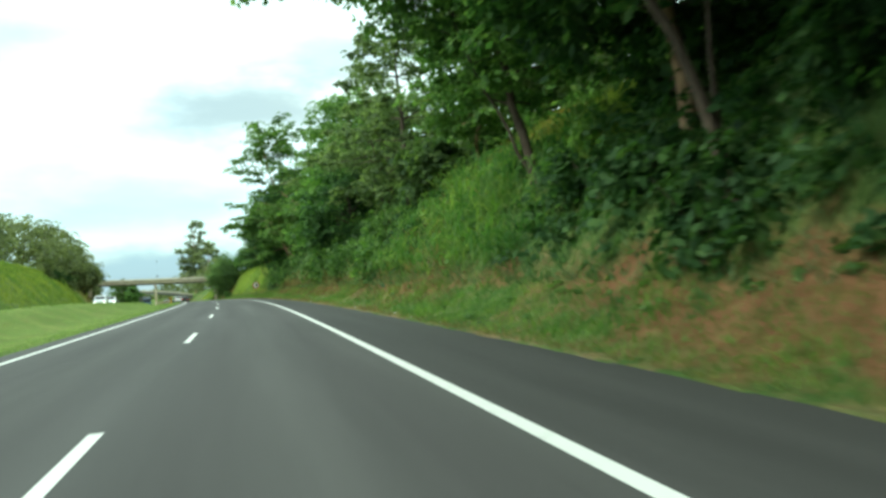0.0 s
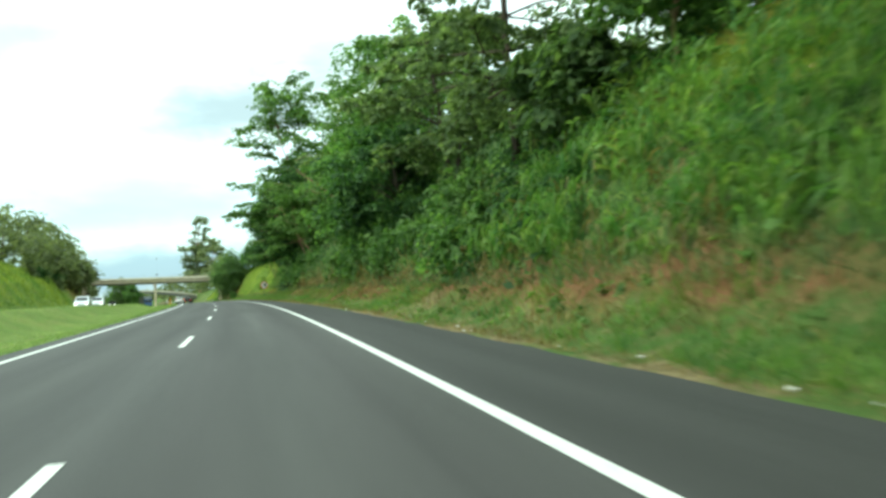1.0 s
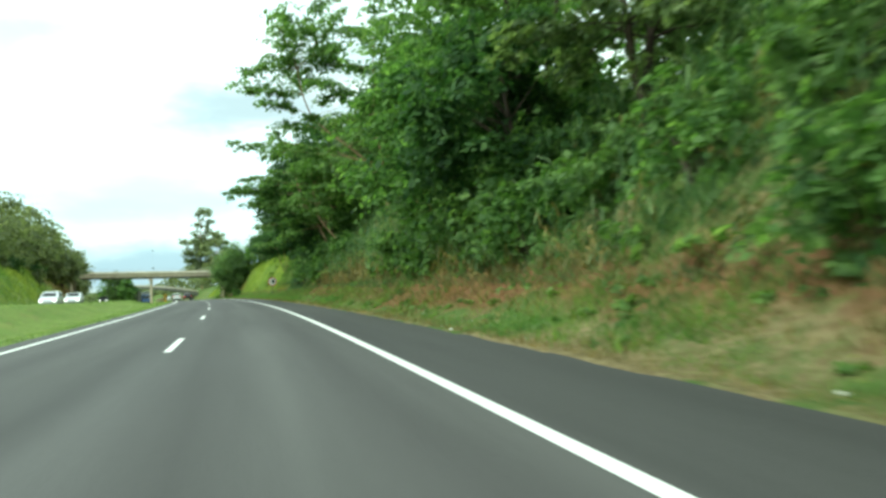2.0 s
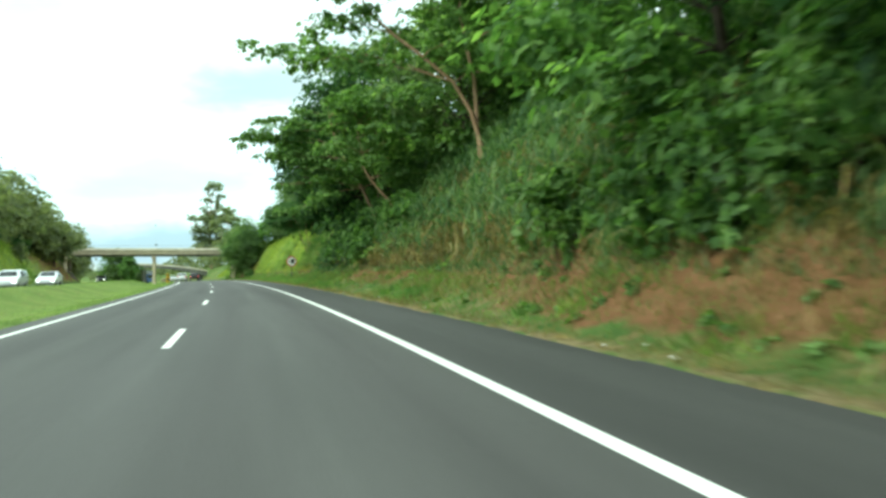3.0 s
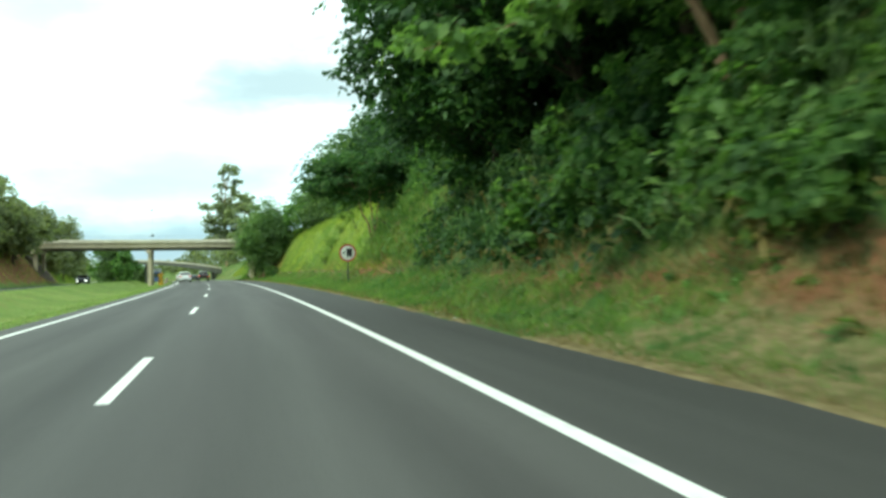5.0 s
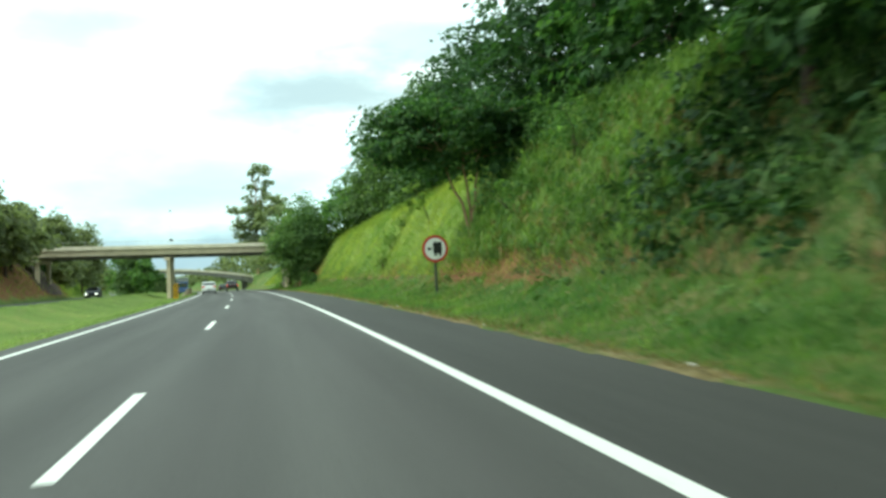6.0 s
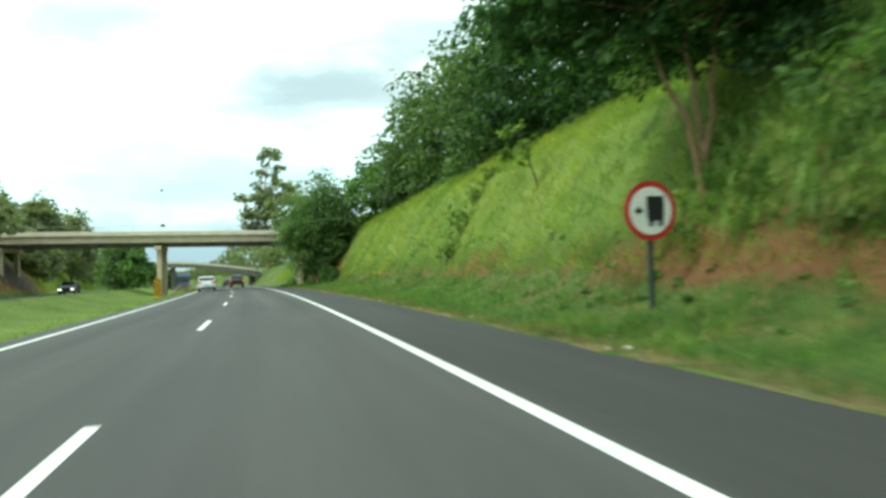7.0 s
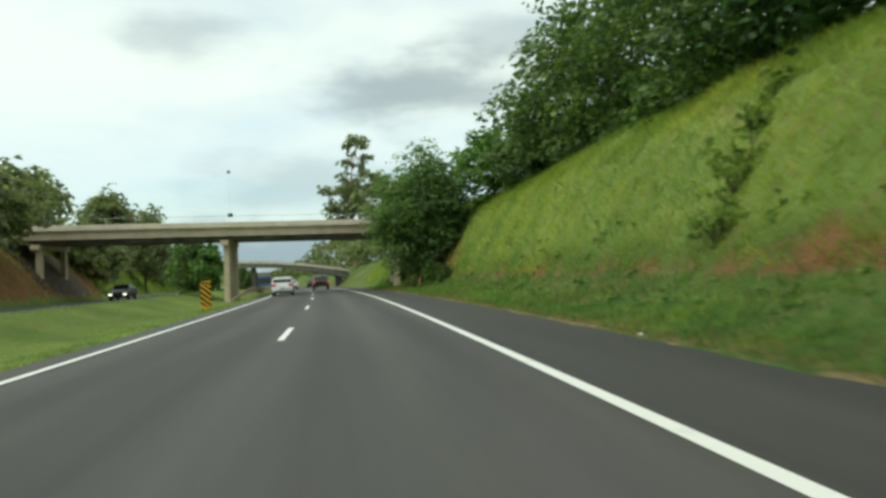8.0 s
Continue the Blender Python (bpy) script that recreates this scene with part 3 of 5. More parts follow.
def tree(s, lat, height, spread, leaf, bark, label, clumps=60, per=220, size=0.28, crown_from=0.3, lean=(0, 0), trunk_r=0.2, flat=0.3, stems=1, sink=0.3,
         shift=(0, 0), limbs=22, name="tree", group="trees on the bank", clump_r=0.29, reach=()):
    """A tree at road place (s, lat): tapered trunk(s), limbs and a crown of leaf clumps. lean, shift: metres by which trunk top and crown stand off, in road axes."""
    z = float(ground_z(s, lat)) - sink
    top = thing(name, at_road(s, lat, z), label, "tree", group)
    bm = bmesh.new()
    forks = []
    for k in range(stems):
        a = 2 * math.pi * k / max(stems, 1) + math.pi
        off = Vector((math.cos(a), math.sin(a), 0)) * ((0.26 if k == 0 else 0.14) * height if stems > 1 else 0)
        pts, rad = [], []
        for i in range(8):
            u = i / 7
            pts.append(Vector((lean[0] * u ** 1.4, lean[1] * u ** 1.4, height * 0.82 * u)) + off * max(0.0, u - 0.16) / 0.84
                       + Vector((rng.normal() * 0.012 * height * u, rng.normal() * 0.012 * height * u, 0)))
            rad.append(trunk_r / math.sqrt(stems) * (1.22 - u) ** 1.0 * 0.78 * (1.35 if i == 0 else 1) + 0.01)
        tube(bm, pts, rad, 8)
        forks.append((pts, rad))
    # clump centres: an uneven shell round the crown's middle
    cz = height * (crown_from + 1) / 2
    half = height * (1 - crown_from) / 2
    d = rng.normal(size=(clumps, 3))
    d /= np.linalg.norm(d, axis=1, keepdims=True)
    rr = rng.uniform(0.3, 1.0, (clumps, 1)) ** 0.5
    c = d * rr * np.array([spread, spread, half])
    taper = 1.0 - 0.35 * np.clip(c[:, 2:3] / half, 0, 1)
    c[:, :2] *= taper
    c += np.array([lean[0] + shift[0], lean[1] + shift[1], cz])
    rad3 = np.stack([rng.uniform(0.7, 1.4, clumps) * spread * clump_r] * 2 + [rng.uniform(0.7, 1.3, clumps) * spread * clump_r * flat * 1.3], 1)
    if reach:   # far-reaching limbs: extra clumps past the crown, first in the list so that limbs lead to them
        c = np.concatenate([np.array([q[:3] for q in reach]), c])
        rad3 = np.concatenate([np.array([[q[3], q[3], q[3] * 0.3] for q in reach]), rad3])
    for j in range(min(limbs, clumps)):
        pts, rad = forks[j % stems]
        tgt = Vector(c[j])
        u = min(0.92, max(0.25, (tgt.z / height) * 0.72))
        i = min(6, int(u * 7))
        p0 = pts[i].lerp(pts[i + 1], u * 7 - i)
        r0 = max(0.015, rad[i] * 0.32)
        mid = p0.lerp(tgt, 0.5) + Vector((rng.normal() * 0.25, rng.normal() * 0.25, 0.06 * height * rng.uniform(-0.3, 1)))
        tube(bm, [p0, p0.lerp(mid, 0.5), mid, tgt], [r0, r0 * 0.8, r0 * 0.55, r0 * 0.22], 5)
    trunk = part("trunk", bm, bark, top)
    trunk.data.polygons.foreach_set("use_smooth", np.ones(len(trunk.data.polygons), bool))
    v, f = clump_leaves(c, rad3, per, size)
    part_mesh("crown", mesh_arrays("crown", v, f), leaf, top)
    return top


def limbed_tree(s, lat, height, spread, leaf, bark, label, stems, limbs=20, pads=6, pad_r=0.8, per=84, size=0.24, crown_from=0.3, droop=0.35, rise=0.45,
                trunk_r=0.18, minor=1.0, tips=(), fill=0, sink=0.3, flat=0.24, group="trees on the bank"):
    """A tree whose crown is made of leafy pads carried on limbs, with gaps between them.
    stems: for each trunk its places (x, y, z) above the base, in road axes; tips: ends of far-reaching limbs, same axes."""
    z = float(ground_z(s, lat)) - sink
    top = thing("tree", at_road(s, lat, z), label, "tree", group)
    bm = bmesh.new()
    lines = []
    for k_st, st in enumerate(stems):
        ctrl = np.array([(0, 0, 0), *st], float)
        u = np.linspace(0, 1, 10)
        k = np.concatenate([[0], np.cumsum(np.linalg.norm(np.diff(ctrl, axis=0), axis=1))])
        pts = np.stack([np.interp(u * k[-1], k, ctrl[:, j]) for j in range(3)], 1)
        pts[1:-1] = (pts[:-2] + 2 * pts[1:-1] + pts[2:]) / 4 + rng.normal(size=(8, 3)) * np.array([0.05, 0.05, 0])
        rad = [trunk_r * (minor if k_st else 1.0) * (1.0 - 0.78 * q) * (1.35 if q == 0 else 1) for q in u]
        tube(bm, pts, rad, 8)
        lines.append((pts, rad))
    centres, radii = [], []
    golden = rng.uniform(0, 6.28)
    jobs = [(None, Vector(q)) for q in tips] + [(j, None) for j in range(limbs)]
    for j, tip in jobs:
        if tip is None:
            pts, rad = lines[j % len(lines)]
            v = min(1.0, max(0.0, (j + 0.5) / limbs + rng.uniform(-0.06, 0.06)))
            h = height * (crown_from + (0.97 - crown_from) * v)
            a = golden + j * 2.399 + rng.uniform(-0.35, 0.35)
            reach_ = spread * (1.0 - 0.72 * v ** 2.2) * (0.55 + 0.45 * min(1.0, v * 4)) * rng.uniform(0.65, 1.2)
            tip = Vector(pts[-1]) * min(1.0, h / height) + Vector((math.cos(a) * reach_, math.sin(a) * reach_, 0))
            tip.z = h + rise * reach_ * (0.3 + v) * 0.5
        else:
            pts, rad = lines[0]
        hz = np.clip(tip.z - rise * 0.6 * math.hypot(tip.x - pts[4][0], tip.y - pts[4][1]), pts[3][2], pts[-2][2])
        i = int(np.clip(np.searchsorted(pts[:, 2], hz), 1, 9))
        p0 = Vector(pts[i])
        r0 = max(0.02, rad[i] * 0.42)
        run = tip - p0
        arch = [p0 + run * w + Vector((0, 0, droop * run.length * w * (1 - w))) + Vector(rng.normal(size=3) * 0.06 * w) * run.length * 0.5 for w in (0, 0.25, 0.5, 0.75, 1.0)]
        tube(bm, arch, [r0, r0 * 0.8, r0 * 0.6, r0 * 0.4, r0 * 0.18], 5)
        side = Vector((-run.y, run.x, 0)).normalized() if abs(run.x) + abs(run.y) > 0.1 else Vector((1, 0, 0))
        n = max(3, round(pads * run.length / spread))
        for m in range(n):
            w = 0.34 + 0.66 * (m + rng.uniform(0.2, 1.0)) / n
            q = min(3.999, w * 4)
            on = arch[int(q)].lerp(arch[int(q) + 1], q - int(q))
            c = on + side * rng.normal() * 0.17 * run.length * (1.15 - w) + Vector((0, 0, rng.uniform(-0.15, 0.35)))
            if (c - on).length > 0.3:
                tube(bm, [on, on.lerp(c, 0.5) + Vector((0, 0, 0.08)), c], [r0 * 0.28, r0 * 0.2, 0.008], 4)
            r = pad_r * rng.uniform(0.6, 1.25) * (1.15 - 0.45 * w)
            centres.append(c)
            radii.append((r, r, r * flat * rng.uniform(0.8, 1.6)))
    for _ in range(fill):   # inner leaves round the limbs' roots
        pts, _r = lines[int(rng.integers(len(lines)))]
        h = height * rng.uniform(crown_from, 0.95)
        a, rr = rng.uniform(0, 6.28), spread * rng.uniform(0.1, 0.55)
        c = Vector(pts[-1]) * min(1.0, h / height)
        centres.append(Vector((c.x + math.cos(a) * rr, c.y + math.sin(a) * rr, h)))
        radii.append((pad_r * 1.1, pad_r * 1.1, pad_r * 0.5))
    trunk = part("trunk", bm, bark, top)
    trunk.data.polygons.foreach_set("use_smooth", np.ones(len(trunk.data.polygons), bool))
    v, f = clump_leaves(np.array(centres), np.array(radii), per, size)
    part_mesh("crown", mesh_arrays("crown", v, f), leaf, top)
    return top


def blades(name, ss, ll, height, width, mat, label, category, lean=0.35, parts=2):
    """Grass as bent blades standing on the ground; one object of stuff."""
    n = len(ss)
    base = on_road(ss, ll)
    base[:, 2] += ground_z(ss, ll) - 0.03
    a = rng.uniform(0, 2 * math.pi, n)
    side = np.stack([np.cos(a), np.sin(a), 0 * a], 1) * (width * rng.uniform(0.6, 1.3, n))[:, None] * 0.5
    bend = rng.normal(size=(n, 3)) * np.array([1, 1, 0]) * lean
    h = height * rng.uniform(0.55, 1.25, n)
    up = np.stack([bend[:, 0] * h, bend[:, 1] * h, h * (1 - 0.35 * np.clip(np.linalg.norm(bend, axis=1), 0, 1))], 1)
    mid = base + up * 0.55 * np.array([0.55, 0.55, 1.1])
    if parts == 2:
        v = np.stack([base - side, base + side, mid + side * 0.75, base + up, mid - side * 0.75], 1).reshape(-1, 3)
        me = mesh_arrays(name, v, np.arange(n * 5).reshape(n, 5))
    else:
        v = np.stack([base - side, base + side, base + up], 1).reshape(-1, 3)
        me = mesh_arrays(name, v, np.arange(n * 3).reshape(n, 3))
    me.materials.append(mat)
    return tagged(new(name, me), label, category, kind="stuff")


def tussocks(name, ss, ll, leaves, length, width, mat, label, upright=0.3):
    """Cane-like grass: leaning stalks with arching leaves, three pieces each, let out at all heights; one object of stuff."""
    k = len(ss)
    root = on_road(ss, ll)
    root[:, 2] += ground_z(ss, ll) - 0.05
    n = k * leaves
    size = np.repeat(length * rng.uniform(0.6, 1.25, k), leaves)[:, None]
    tilt = np.repeat(rng.normal(size=(k, 3)) * np.array([0.22, 0.22, 0]) + np.array([-0.18, 0, 1.0]), leaves, 0) + rng.normal(size=(n, 3)) * np.array([0.22, 0.22, 0])
    p = np.repeat(root, leaves, 0) + rng.normal(size=(n, 3)) * np.array([0.2, 0.2, 0]) + tilt * size * rng.uniform(0, 0.6, (n, 1))
    a = rng.uniform(0, 2 * math.pi, n)
    out = np.stack([np.cos(a), np.sin(a), 0 * a], 1)
    side = np.stack([-np.sin(a), np.cos(a), rng.normal(size=n) * 0.4], 1) * (width * rng.uniform(0.6, 1.3, n))[:, None] * 0.5
    ln = size * rng.uniform(0.35, 0.75, (n, 1))
    reach = np.where(rng.uniform(0, 1, (n, 1)) < upright, rng.uniform(0.15, 0.4, (n, 1)), rng.uniform(0.5, 1.0, (n, 1)))
    up = np.array([0, 0, 1.0])
    p1 = p + ln * ((0.45 - 0.15 * reach) * up + 0.30 * reach * out)
    p2 = p + ln * ((0.78 - 0.38 * reach) * up + 0.66 * reach * out)
    p3 = p + ln * ((0.95 - 0.85 * reach) * up + 1.0 * reach * out)
    v = np.stack([p - side * 0.6, p + side * 0.6, p1 - side, p1 + side, p2 - side * 0.8, p2 + side * 0.8, p3 - side * 0.12, p3 + side * 0.12], 1).reshape(-1, 3)
    q = np.array([[0, 1, 3, 2], [2, 3, 5, 4], [4, 5, 7, 6]])
    f = (np.arange(n)[:, None, None] * 8 + q[None]).reshape(-1, 4)
    me = mesh_arrays(name, v, f)
    me.materials.append(mat)
    return tagged(new(name, me), label, "grass", kind="stuff")


def spread_over(n, s0, s1, d0, d1, keep=None, power=1.0):
    """Random places in a strip counted from the foot of the cut."""
    ss = rng.uniform(s0, s1, n)
    dd = d0 + (d1 - d0) * rng.uniform(0, 1, n) ** power
    ll = foot(ss) + dd
    if keep is not None:
        k = rng.uniform(0, 1, n) < keep(ss, dd)
        ss, ll = ss[k], ll[k]
    return ss, ll


def bush(s, lat, height, spread, leaf, label, per=160, clumps=16, size=0.22, sink=0.25, name="bush", group="bushes on the bank"):
    z = float(ground_z(s, lat)) - sink
    top = thing(name, at_road(s, lat, z), label, "bush", group)
    bm = bmesh.new()
    c = rng.normal(size=(clumps, 3))
    c /= np.linalg.norm(c, axis=1, keepdims=True)
    c *= rng.uniform(0.3, 0.95, (clumps, 1)) * np.array([spread, spread, height * 0.5])
    c[:, 2] += height * 0.55
    for j in range(min(8, clumps)):
        e = Vector(c[j])
        tube(bm, [Vector((rng.normal() * 0.1, rng.normal() * 0.1, 0)), e * 0.5 + Vector((0, 0, 0.1 * height)), e], [0.035, 0.022, 0.008], 5)
    part("stem", bm, BARK, top)
    r = np.stack([rng.uniform(0.25, 0.5, clumps) * spread] * 2 + [rng.uniform(0.28, 0.45, clumps) * height], 1)
    v, f = clump_leaves(c, r, per, size, 0.3)
    part_mesh("foliage", mesh_arrays("foliage", v, f), leaf, top)
    return top


BIG = "tall spreading broadleaf tree with dense dark green crown"
# the dense shade at the start, also put into the dark leaf colour
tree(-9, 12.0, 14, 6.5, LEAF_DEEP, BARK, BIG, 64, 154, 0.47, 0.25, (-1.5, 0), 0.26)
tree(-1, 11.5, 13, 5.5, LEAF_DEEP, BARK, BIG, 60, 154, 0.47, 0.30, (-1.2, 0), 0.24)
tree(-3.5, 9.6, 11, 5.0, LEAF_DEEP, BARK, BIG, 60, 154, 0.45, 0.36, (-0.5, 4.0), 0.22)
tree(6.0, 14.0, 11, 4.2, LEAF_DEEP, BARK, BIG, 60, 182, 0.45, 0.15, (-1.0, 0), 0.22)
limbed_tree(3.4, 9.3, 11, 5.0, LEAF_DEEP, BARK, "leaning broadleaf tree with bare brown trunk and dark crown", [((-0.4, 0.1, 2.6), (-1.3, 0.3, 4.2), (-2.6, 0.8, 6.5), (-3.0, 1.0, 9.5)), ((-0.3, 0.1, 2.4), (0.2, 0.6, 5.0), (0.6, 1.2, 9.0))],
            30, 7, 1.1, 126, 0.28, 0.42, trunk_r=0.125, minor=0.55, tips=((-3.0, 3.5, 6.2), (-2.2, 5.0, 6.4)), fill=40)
# two dense trees added to keep the sun off the first bank
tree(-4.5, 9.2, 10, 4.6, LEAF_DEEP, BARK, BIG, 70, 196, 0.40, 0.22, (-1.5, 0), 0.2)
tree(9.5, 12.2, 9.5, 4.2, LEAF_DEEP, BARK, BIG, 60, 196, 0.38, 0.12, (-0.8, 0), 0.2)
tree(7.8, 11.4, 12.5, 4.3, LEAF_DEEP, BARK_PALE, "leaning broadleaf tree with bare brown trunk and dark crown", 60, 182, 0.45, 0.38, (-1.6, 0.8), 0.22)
limbed_tree(15.3, 10.6, 9.6, 3.4, LEAF_MID, BARK, "slim dark-trunked tree leaning over the grass slope", [((-0.35, 0, 1.6), (-0.9, 0.2, 4.0), (-1.6, 0.4, 9.0)), ((-0.7, -0.1, 1.5), (-1.9, 0.2, 4.2), (-2.6, 0.3, 6.5))],
            38, 7, 0.9, 98, 0.23, 0.31, trunk_r=0.18, minor=0.4, sink=0.3, fill=22, rise=0.3,
            tips=((-9.6, 0.2, 7.2), (-8.8, 0.3, 6.5), (-7.2, -0.4, 7.0), (-6.0, 0.6, 6.6), (-4.6, 0, 6.9)))
tree(0, 18, 13, 6.5, LEAF_DEEP, BARK, BIG, 50, 98, 0.59, 0.05, (0, 0), 0.25)
tree(12, 19, 12, 6, LEAF_DEEP, BARK, BIG, 50, 98, 0.59, 0.05, (0, 0), 0.25)
tree(-12, 18, 12, 6, LEAF_DEEP, BARK, BIG, 50, 98, 0.59, 0.05, (0, 0), 0.25)
tree(27, 17.0, 11, 5.0, LEAF_SAGE, BARK, BIG, 56, 98, 0.53, 0.05, (0, 0), 0.22)
tree(21, 19.0, 9.5, 4.6, LEAF_SAGE, BARK, BIG, 50, 98, 0.49, 0.1, (-0.5, 0), 0.22)
# the tall open tree and its neighbours
# low tree added to stand for the shade under the tall tree's crown
tree(31, 11.9, 3.4, 2.4, LEAF_OLIVE, BARK, "low dark tree added for the shade below the tall tree", 50, 154, 0.30, -0.08, (-0.3, 0), 0.12)
limbed_tree(27.5, 12.5, 9.5, 4.0, LEAF_LIGHT, BARK_PALE, "leafy broadleaf tree high on the grassy slope", [((0.1, 0, 2.5), (0.5, 0.2, 8.5))], 38, 7, 0.95, 98, 0.25, 0.22, trunk_r=0.13, fill=40)
tree(53.0, 10.6, 7.2, 3.5, LEAF_DEEP, BARK, "bushy dark tree hanging down to the foot of the slope", 64, 196, 0.29, -0.1, (-0.8, 0), 0.14)
tree(34, 19.5, 6.0, 3.6, LEAF_SAGE, BARK, BIG, 44, 84, 0.47, 0.05, (0, 0), 0.22)
limbed_tree(35, 10.9, 11.5, 5.6, LEAF_SAGE, BARK, "upright tree with a straight dark trunk and airy crown", [((-0.1, 0, 3.0), (-0.3, 0.2, 7.0), (-0.5, 0.4, 11.0))],
            46, 8, 0.8, 84, 0.24, 0.10, trunk_r=0.2, rise=0.35, droop=0.2)
limbed_tree(47, 12.0, 10, 5.0, LEAF_SAGE, BARK, "bushy mid-green tree reaching towards the road", [((-0.5, 0, 3.0), (-1.2, 0.2, 9.0)), ((0.4, 0.3, 3.0), (1.4, 0.8, 8.0))],
            36, 7, 0.9, 98, 0.26, 0.12, trunk_r=0.15, fill=14)
limbed_tree(56, 12.5, 11.5, 5.4, LEAF_LIGHT, BARK, "bushy mid-green tree reaching towards the road", [((-0.5, 0, 3.0), (-1.6, 0.2, 10.0)), ((0.3, -0.4, 3.0), (1.2, -0.8, 9.0))],
            38, 7, 0.9, 98, 0.26, 0.12, trunk_r=0.16, fill=14)
tree(60.5, 10.6, 7.5, 3.7, LEAF_MID, BARK, "bushy light green tree hanging down to the foot of the slope", 60, 182, 0.29, -0.1, (-0.8, 0), 0.14)
tree(66, 14.0, 12, 5.2, LEAF_LIGHT, BARK, "light green broadleaf tree on the bank", 60, 196, 0.33, 0.2, (-1.0, 0), 0.2)
limbed_tree(79.6, 11.7, 15.5, 5.6, LEAF_LIGHT, BARK_PALE, "large tree with pale trunk, layered branches over the road", [((-0.1, 0, 1.6), (-0.35, 0.1, 4.2), (-2.4, 0.4, 5.7), (-5.2, 0.8, 7.6), (-6.0, 0.8, 12.5)), ((-0.1, 0, 1.6), (-0.3, 0.1, 4.6), (-0.9, 0.2, 7.4), (-0.6, 0.4, 14.0))],
            32, 8, 1.0, 98, 0.26, 0.32, trunk_r=0.115, fill=6, rise=0.3,
            tips=((-9.8, 0.5, 9.2), (-9.0, 0.5, 10.4), (-8.0, 0, 8.2), (-7.2, 0.6, 12.6), (-6.6, 0.6, 11.2), (-5.0, 0.8, 14.2), (-3.6, 0.5, 15.8), (-9.6, 0.5, 5.4), (-8.2, -0.6, 4.8), (-5.0, 1.0, 7.4)))
limbed_tree(90, 10.5, 7.5, 3.8, LEAF_LIGHT, BARK_PALE, "mid-green tree on a thin pale slanting trunk", [((-0.9, 0, 1.6), (-2.0, 0.2, 2.4), (-2.6, 0.4, 6.5))],
            24, 6, 0.85, 98, 0.25, 0.34, trunk_r=0.085, fill=6, flat=0.2, rise=0.25, sink=0.1)
limbed_tree(96.5, 10.3, 9.5, 4.6, LEAF_LIGHT, BARK_PALE, "dark tree with flat layered branches over the shoulder", [((-0.3, 0.1, 1.6), (-1.3, 0.4, 3.4), (-2.6, 0.8, 6.2), (-3.0, 1.0, 8.5)), ((0.1, 0, 1.6), (0.1, 0.6, 8.0))],
            30, 8, 0.95, 98, 0.25, 0.24, trunk_r=0.13, fill=6, flat=0.16, rise=0.2, droop=0.22,
            tips=((-8.9, 0, 5.9), (-8.4, 1.2, 5.5), (-7.5, 0.2, 6.8), (-7.4, 0.5, 4.6), (-6.3, 0, 3.0), (-5.0, 0.4, 4.0), (-6.0, 1.5, 5.2), (-5.9, -0.6, 1.2)))
tree(78.5, 16.0, 11, 5.2, LEAF_LIGHT, BARK, BIG, 56, 98, 0.53, 0.05, (-0.5, 0), 0.22)
tree(93, 15.0, 11, 5.2, LEAF_SAGE, BARK, BIG, 56, 98, 0.53, 0.05, (-0.5, 0), 0.22)
tree(88, 13.6, 8.5, 4.4, LEAF_LIGHT, BARK, BIG, 60, 182, 0.33, 0.0, (-0.4, 0), 0.18)
for s_, d_, h_, w_ in ((49, 1.0, 2.2, 1.5), (51.2, 1.4, 2.4, 1.6), (53.5, 1.0, 2.2, 1.5), (55.8, 1.3, 2.6, 1.6), (58, 0.9, 2.2, 1.5), (60.2, 1.2, 2.4, 1.5), (52.4, 2.8, 2.6, 1.7), (56.8, 2.9, 2.6, 1.7), (92.5, 0.9, 1.6, 1.2), (94.8, 1.3, 2.2, 1.4), (97.5, 0.9, 1.9, 1.4), (100, 1.2, 2.4, 1.5), (102.5, 0.9, 1.9, 1.3), (96, 2.4, 2.4, 1.5), (99, 2.6, 2.4, 1.5)):
    bush(s_, float(foot(s_)) + d_, h_, w_, LEAF_MID, "drooping dark green bush at the foot of the slope", 98, 18, 0.23)
# dark leaf colours carry the shade of this wooded stretch
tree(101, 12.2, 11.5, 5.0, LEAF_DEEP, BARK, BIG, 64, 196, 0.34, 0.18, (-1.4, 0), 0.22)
tree(104, 10.9, 10, 4.6, LEAF_SHADE, BARK, BIG, 64, 196, 0.33, 0.28, (-1.8, 0), 0.2)
tree(107, 14.0, 12, 5.4, LEAF_SHADE, BARK, BIG, 60, 182, 0.37, 0.10, (-1.6, 0), 0.22)
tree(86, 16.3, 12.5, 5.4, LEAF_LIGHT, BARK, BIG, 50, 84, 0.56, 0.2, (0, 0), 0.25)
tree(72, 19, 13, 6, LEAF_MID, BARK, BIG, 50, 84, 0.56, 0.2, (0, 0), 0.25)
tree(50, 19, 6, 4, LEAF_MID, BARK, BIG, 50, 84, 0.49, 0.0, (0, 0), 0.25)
tree(112, 12.2, 12.5, 5.6, LEAF_SHADE, BARK, "broad dark tree with low hanging branches and a leaning trunk", 80, 238, 0.38, 0.24, (-0.2, 1.0), 0.26)
tree(114.5, 11.0, 9.5, 4.4, LEAF_SHADE, BARK, BIG, 64, 196, 0.33, 0.30, (-0.8, 0), 0.2)
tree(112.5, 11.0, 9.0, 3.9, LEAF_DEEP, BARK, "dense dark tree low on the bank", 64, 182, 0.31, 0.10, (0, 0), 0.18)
tree(116.5, 13.4, 12, 5.2, LEAF_SHADE, BARK, "broad dark tree with low hanging branches and a leaning trunk", 76, 196, 0.35, 0.02, (0, 0), 0.24)
